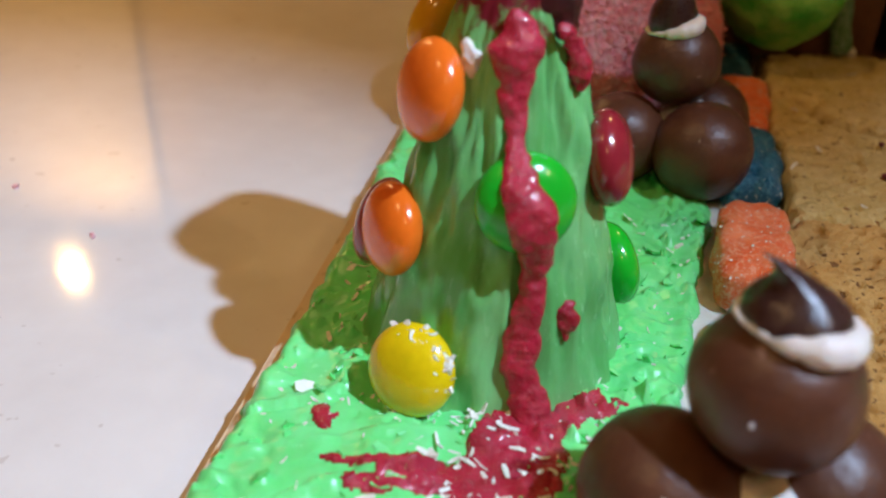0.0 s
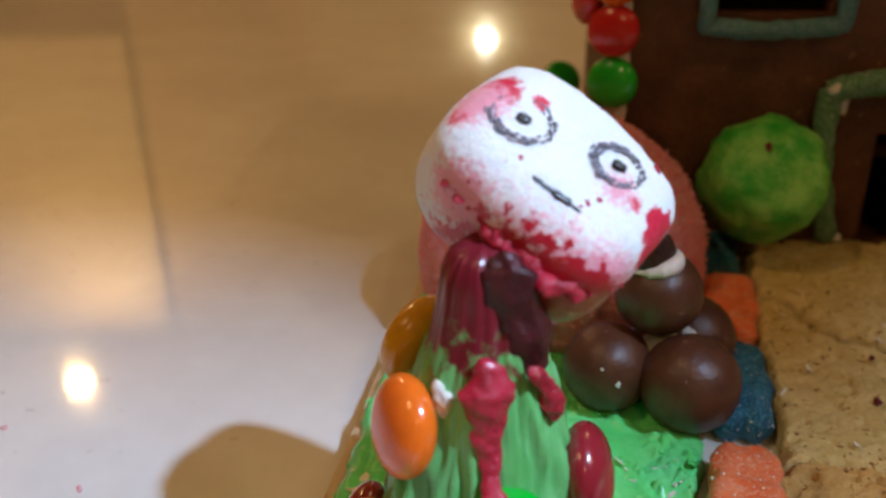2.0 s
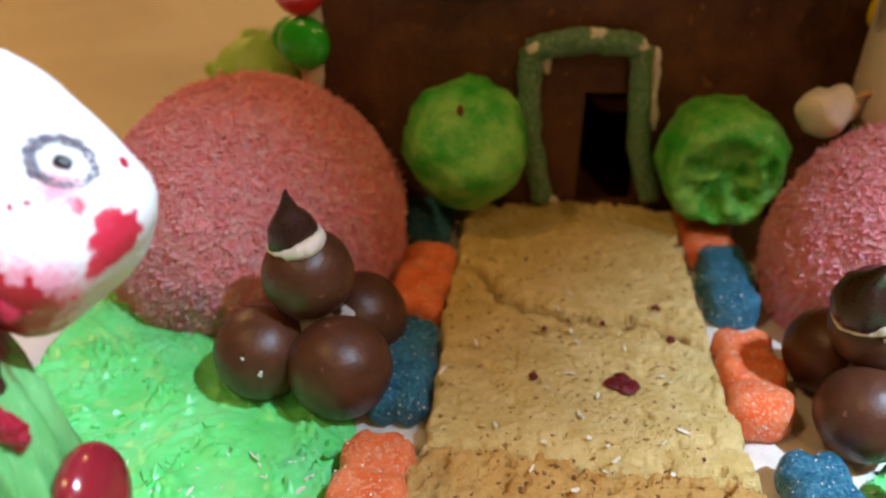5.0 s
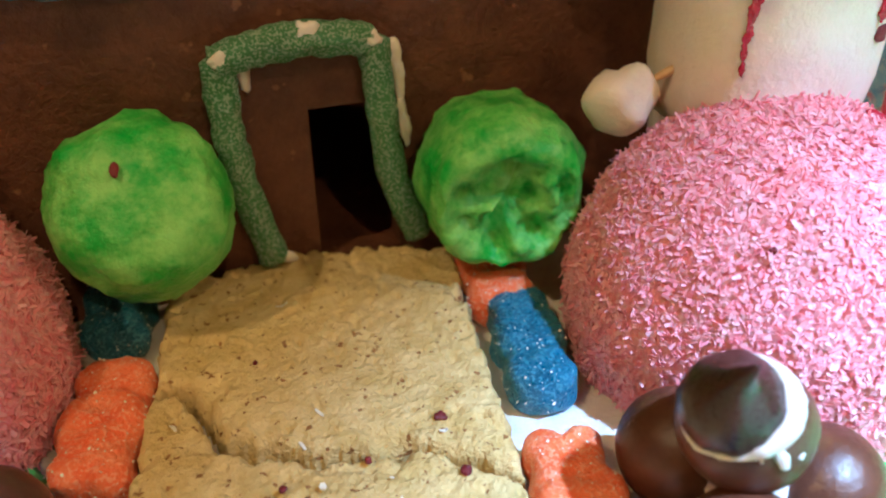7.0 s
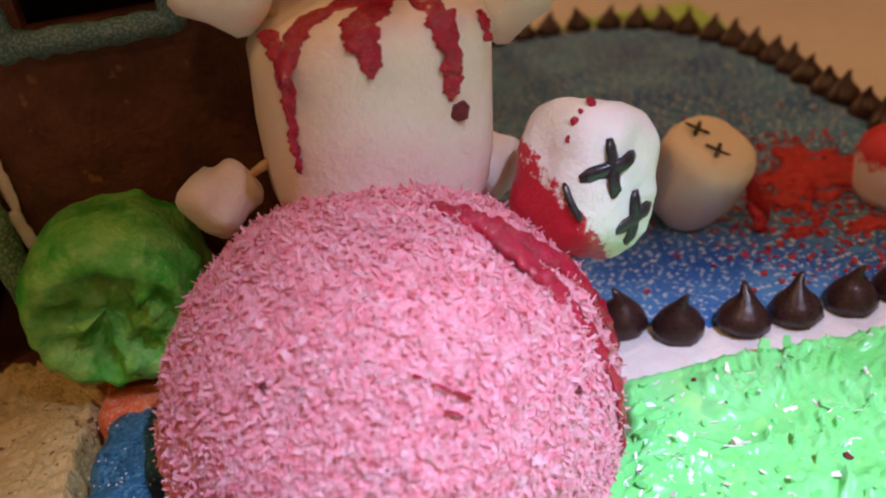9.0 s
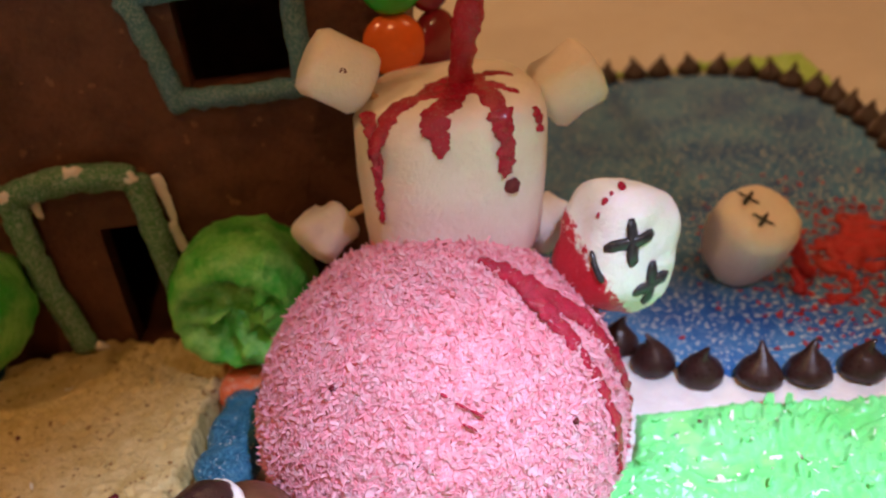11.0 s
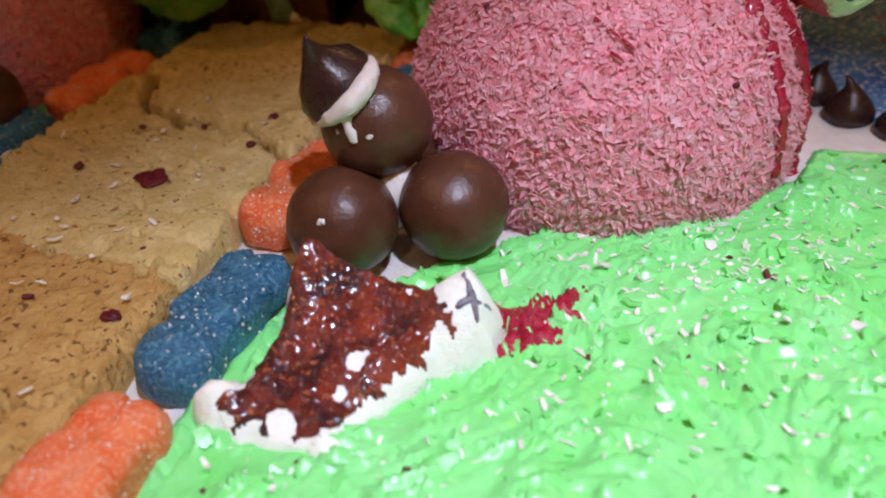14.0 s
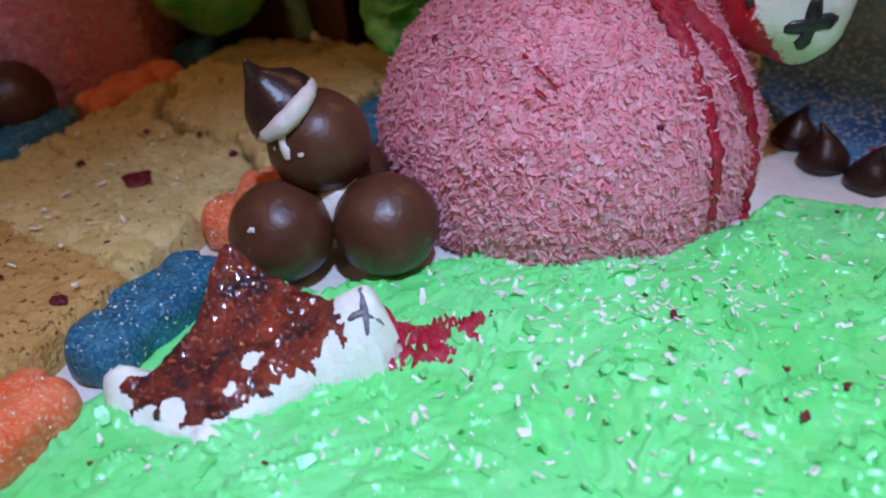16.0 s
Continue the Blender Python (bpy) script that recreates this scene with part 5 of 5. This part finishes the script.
for w, sides in (("window", [[(-50, -2, 68.3), (-33, -2.4, 67.2), (-13.5, -2, 68.6)], [(-48.5, -2.6, 66.5), (-48.5, -2.6, 93)], [(-14.5, -2.6, 67), (-13.5, -2.6, 93)], [(-51, -2.2, 92), (-12, -2.2, 92)]]),
                 ("window", [[(25.5, -2, 69.0), (40, -2.3, 68.0), (55.5, -2, 68.2)], [(27.0, -2.6, 66), (24.5, -2.6, 80), (21.5, -2.6, 92)], [(54.2, -2.6, 66.5), (54.8, -2.6, 93)], [(19.5, -2.2, 92), (57, -2.2, 91)]])):
    for s in sides:
        bar(house, s, 2.35, BELT_BLUE, "window_frame", 0.8, "sugared blue sour candy window frame")
for x, z0, z1 in ((X0 - 1.0, 20, 106), (X1 + 1.0, 20, 106)):
    bm = bmesh.new()
    tube(bm, [hp(x, -2.0, z0 + i * (z1 - z0) / 8) for i in range(9)], [2.6, 3.2, 2.4, 3.4, 2.6, 3.0, 2.3, 3.2, 2.4], 12, 0.8, 0.9, 4, steps=5)
    part("corner_icing", bm, WHITE_ICING, house, "white icing seam along the corners")
for x, z, c, y, way in [(X0 - 2.5, 54, "green", -4.5, (-0.35, -1, 0.1)), (X0 - 3.0, 67.5, "red", -4.5, (-0.3, -1, 0.1)), (X0 - 3.0, 80.5, "orange", -4.5, (-0.3, -1, 0.1)), (X0 - 3.0, 93.5, "yellow", -4.5, (-0.2, -1, 0.1)),
                        (X1 - 1.5, 75.5, "orange", -5.5, (0.05, -1, 0.1)), (X1 - 0.5, 88.5, "green", -5.5, (0.1, -1, 0.1)), (X1 - 1.0, 62, "yellow", -5.5, (0, -1, 0)), (X1 + 7.5, 74, "dark_red", -1.0, (0.75, -0.65, 0.0)), (X1 + 7.5, 87, "dark_red", -1.0, (0.75, -0.65, 0)),
                        (X0 - 9.5, 74, "red", 5, (-0.9, -0.3, 0)), (X0 - 9.5, 87, "orange", 5, (-0.9, -0.3, 0))]:
    candy(house, hp(x, y, z), HT.to_3x3() @ Vector(way), c)

# ---- chocolate drops round the pond ----
bm = bmesh.new()
lathe(bm, drop_profile(5.0, 9.2), Matrix(), 24, 0.35, 3, bend=lambda p: Vector((p.x + max(0, p.z - 5.2) ** 2 * 0.09, p.y, p.z)))
drop = single("chocolate_drop", bm, DARK_CHOC, (0, 0, 0), "dark chocolate drop with a curled tip by the pond", "chocolate drop", "chocolate drops round the pond")
spots, k = [], 0
perim = []
for i in range(720):
    a = 2 * math.pi * i / 720
    c, s = math.cos(a), math.sin(a)
    r = ((abs(c) / PA) ** 2.8 + (abs(s) / PB) ** 2.8) ** (-1 / 2.8)
    q = plan(r * c, r * s)
    perim.append(Vector((PC[0] + q.x, PC[1] + q.y, 1.6)))
last = None
rnd = random.Random(21)
for p in perim:
    if (last is None or (p - last).length > 10.4) and not (p.x < 236 and p.y > 190 and p.y < 330):
        last = p
        spots.append(p)
for i, p in enumerate(spots):
    m = Matrix.Translation((p + Vector((rnd.uniform(-.8, .8), rnd.uniform(-.8, .8), 0))) * MM) @ Matrix.Rotation(rnd.uniform(0, 6.28), 4, "Z") @ Matrix.Rotation(rnd.uniform(-0.12, 0.12), 4, "X")
    if i == 0:
        drop.matrix_world = m
    else:
        copy_thing(drop, m)

# ---- crumbs and coconut scattered about ----
rnd = random.Random(33)


def scatter(n, lo, hi, top, depth, near=None):
    out = []
    while len(out) < n:
        x, y = (rnd.gauss(near[0], near[2]), rnd.gauss(near[1], near[3])) if near else (rnd.uniform(lo[0], hi[0]), rnd.uniform(lo[1], hi[1]))
        if lo[0] < x < hi[0] and lo[1] < y < hi[1] and depth(x, y) > 1.5:
            out.append((Vector((x, y, top(x, y, 9.0) + 0.1)), (0, 0, 1)))
    return out


def sunk(spots_, by=0.12):
    return [(p - Vector((0, 0, by)), q) for p, q in spots_]


for n_, (l_, w_), s_ in ((700, (1.3, 0.4), 11), (260, (2.4, 0.65), 12), (45, (2.2, 1.4), 13)):
    flakes("coconut_flakes", WHITE_FLAKE, sunk(scatter(n_ * 2 // 3, (140, 70), (290, 176), right_top, right_depth) + scatter(n_ // 3, (140, 70), (290, 176), right_top, right_depth, (215, 145, 16, 14))),
           l_, w_, None, 0.3, s_, label="white coconut flakes strewn over the lawn", category="coconut flakes", kind="stuff")
    flakes("coconut_flakes", WHITE_FLAKE, sunk(scatter(n_ // 4, (-30, 70), (56, 150), left_top, left_depth) + scatter(n_ // 9, (0, 70), (26, 92), lambda x, y, d: left_top(x, y, d) + 0.8, left_depth)),
           l_, w_, None, 0.3, s_ + 10, label="white coconut flakes strewn over the lawn", category="coconut flakes", kind="stuff")
for n_, (l_, w_), s_ in ((700, (1.9, 1.0), 51), (170, (3.6, 1.7), 52)):
    flakes("icing_flaps", GREEN_ICING, sunk(scatter(n_, (140, 70), (300, 176), right_top, right_depth), 0.25), l_, w_, None, 0.75, s_, label="torn flaps of green icing standing up from the lawn", category="icing", kind="stuff")
    flakes("icing_flaps", GREEN_ICING, sunk(scatter(n_ // 3, (-30, 70), (56, 190), left_top, left_depth), 0.25), l_, w_, None, 0.6, s_ + 5, label="torn flaps of green icing standing up from the lawn", category="icing", kind="stuff")
bm = bmesh.new()
for p, _ in scatter(46, (142, 72), (285, 176), right_top, right_depth):
    r = rnd.choice((0.25, 0.35, 0.45, 0.85))
    ball(bm, placed(p + Vector((0, 0, r * 0.2)), Matrix.Rotation(rnd.uniform(0, 3), 4, "Z"), (r, r * 0.7, r * 0.5)), r * 0.9, r * 0.9, 12, seed=p.x)
tagged(part("red_crumbs", bm, DARK_RED), "dark red crumbs strewn over the green icing", "crumbs", "", "stuff")
bm = bmesh.new()
for x, y, r in [(109, 155, 3.6), (119.4, 116, 1.7), (125, 179.4, 1.2), (98.6, 174.9, 0.8), (124, 168, 1.0), (93, 159, 1.1), (112, 176, 0.7), (104, 120, 0.9), (117, 133, 0.7), (101, 205, 0.5)]:
    for i in range(4 if r > 1.5 else 1):
        q = r * (0.6 if r > 1.5 else 1.0)
        ball(bm, placed((x + rnd.uniform(-1, 1) * r * 0.5, y + rnd.uniform(-1, 1) * r * 0.5, 9.2 if y > 140 else 8.5), Matrix.Rotation(rnd.uniform(0, 3), 4, "Z"), (q, q * 0.8, 0.5)), q * 0.4, q, 14, seed=x + i)
tagged(part("red_crumbs", bm, DARK_RED), "dark red crumbs on the shortbread path", "crumbs", "", "stuff")
flakes("coconut_flakes", WHITE_FLAKE, [(Vector((rnd.gauss(102, 14), rnd.gauss(150, 26), 9.3)), (0, 0, 1)) for _ in range(40)], 1.8, 0.7, None, 0.2, 14,
       label="white coconut flakes on the shortbread path", category="coconut flakes", kind="stuff")
flakes("red_sugar_grains", RED_SUGAR, [(Vector((x, y, pond_top(x, y, 9.0) + 0.1)), (0, 0, 1)) for x, y in [(rnd.gauss(306, 17), rnd.gauss(220, 18)) for _ in range(1100)] if pond_out(x, y) < -1], 1.3, 0.9, None, 0.3, 15,
       label="grains of red sugar scattered on the pond", category="sugar", kind="stuff")
# small marks on the mounds, bush and counter
for d in ((-2, -26, 25), (0.5, -27, 23), (2.5, -27, 21), (1.0, -28, 19.5)):
    bm = bmesh.new()
    q = Vector(d)
    tube(bm, [on_mound(q + Vector((-1.0, 0, 0.9)), 0.9), on_mound(q, 1.0), on_mound(q + Vector((0.9, 0, -1.0)), 0.9)], [0.15, 0.28, 0.12], 8, 0.6, 0.1, 0.8, up=q)
    part("red_fleck", bm, RED_ICING, right_mound)
for d in ((-18.7, -17.1, 23.4), (21.5, -6.7, 24), (16, -22, 12), (-8, -30, 16), (24, -18, 3)):
    bm = bmesh.new()
    ball(bm, placed(on_mound(d, 0.6), frame_of(d), (0.7, 0.55, 0.4)), 0.3, 0.6, 10)
    part("dark_crumb", bm, DARK_RED, right_mound)
bm = bmesh.new()
ball(bm, placed((86.2, 218.7, 42.9), frame_of((-0.1, -0.6, 0.8)), (0.8, 1.5, 0.4)), 0.5, 1.0, 12)
part("red_crumb", bm, DARK_RED, round_bush, "dark red crumb stuck on top")
bm = bmesh.new()
ball(bm, placed((183.2, 200.9, 79.2), frame_of((0.1, -1, 0.2)), (0.9, 1.2, 0.3)), 0.4, 0.8, 12)
part("red_spot", bm, DARK_RED, fig)
bm = bmesh.new()
ball(bm, placed((4.4, 104.3, 51.0), frame_of((-0.45, -0.85, 0.2), 20), (1.3, 2.4, 0.7)), 0.9, 1.3, 20)
part("icing_smear", bm, WHITE_ICING, tree, "pale smear of white icing")
for i, (x, y) in enumerate(((-103, 101), (-79, 121), (-71, 157), (-128, 92), (-96, 178))):
    bm = bmesh.new()
    ball(bm, placed((x, y, -7.75), Matrix.Rotation(i, 4, "Z"), (1.5 - 0.2 * i, 0.7, 0.35)), 0.4, 0.8, 12, seed=i)
    tagged(part("icing_crumb", bm, WHITE_FLAKE if i % 2 else PINK_FLAKE), "tiny pale crumb on the white countertop", "crumb", "crumbs on the countertop")
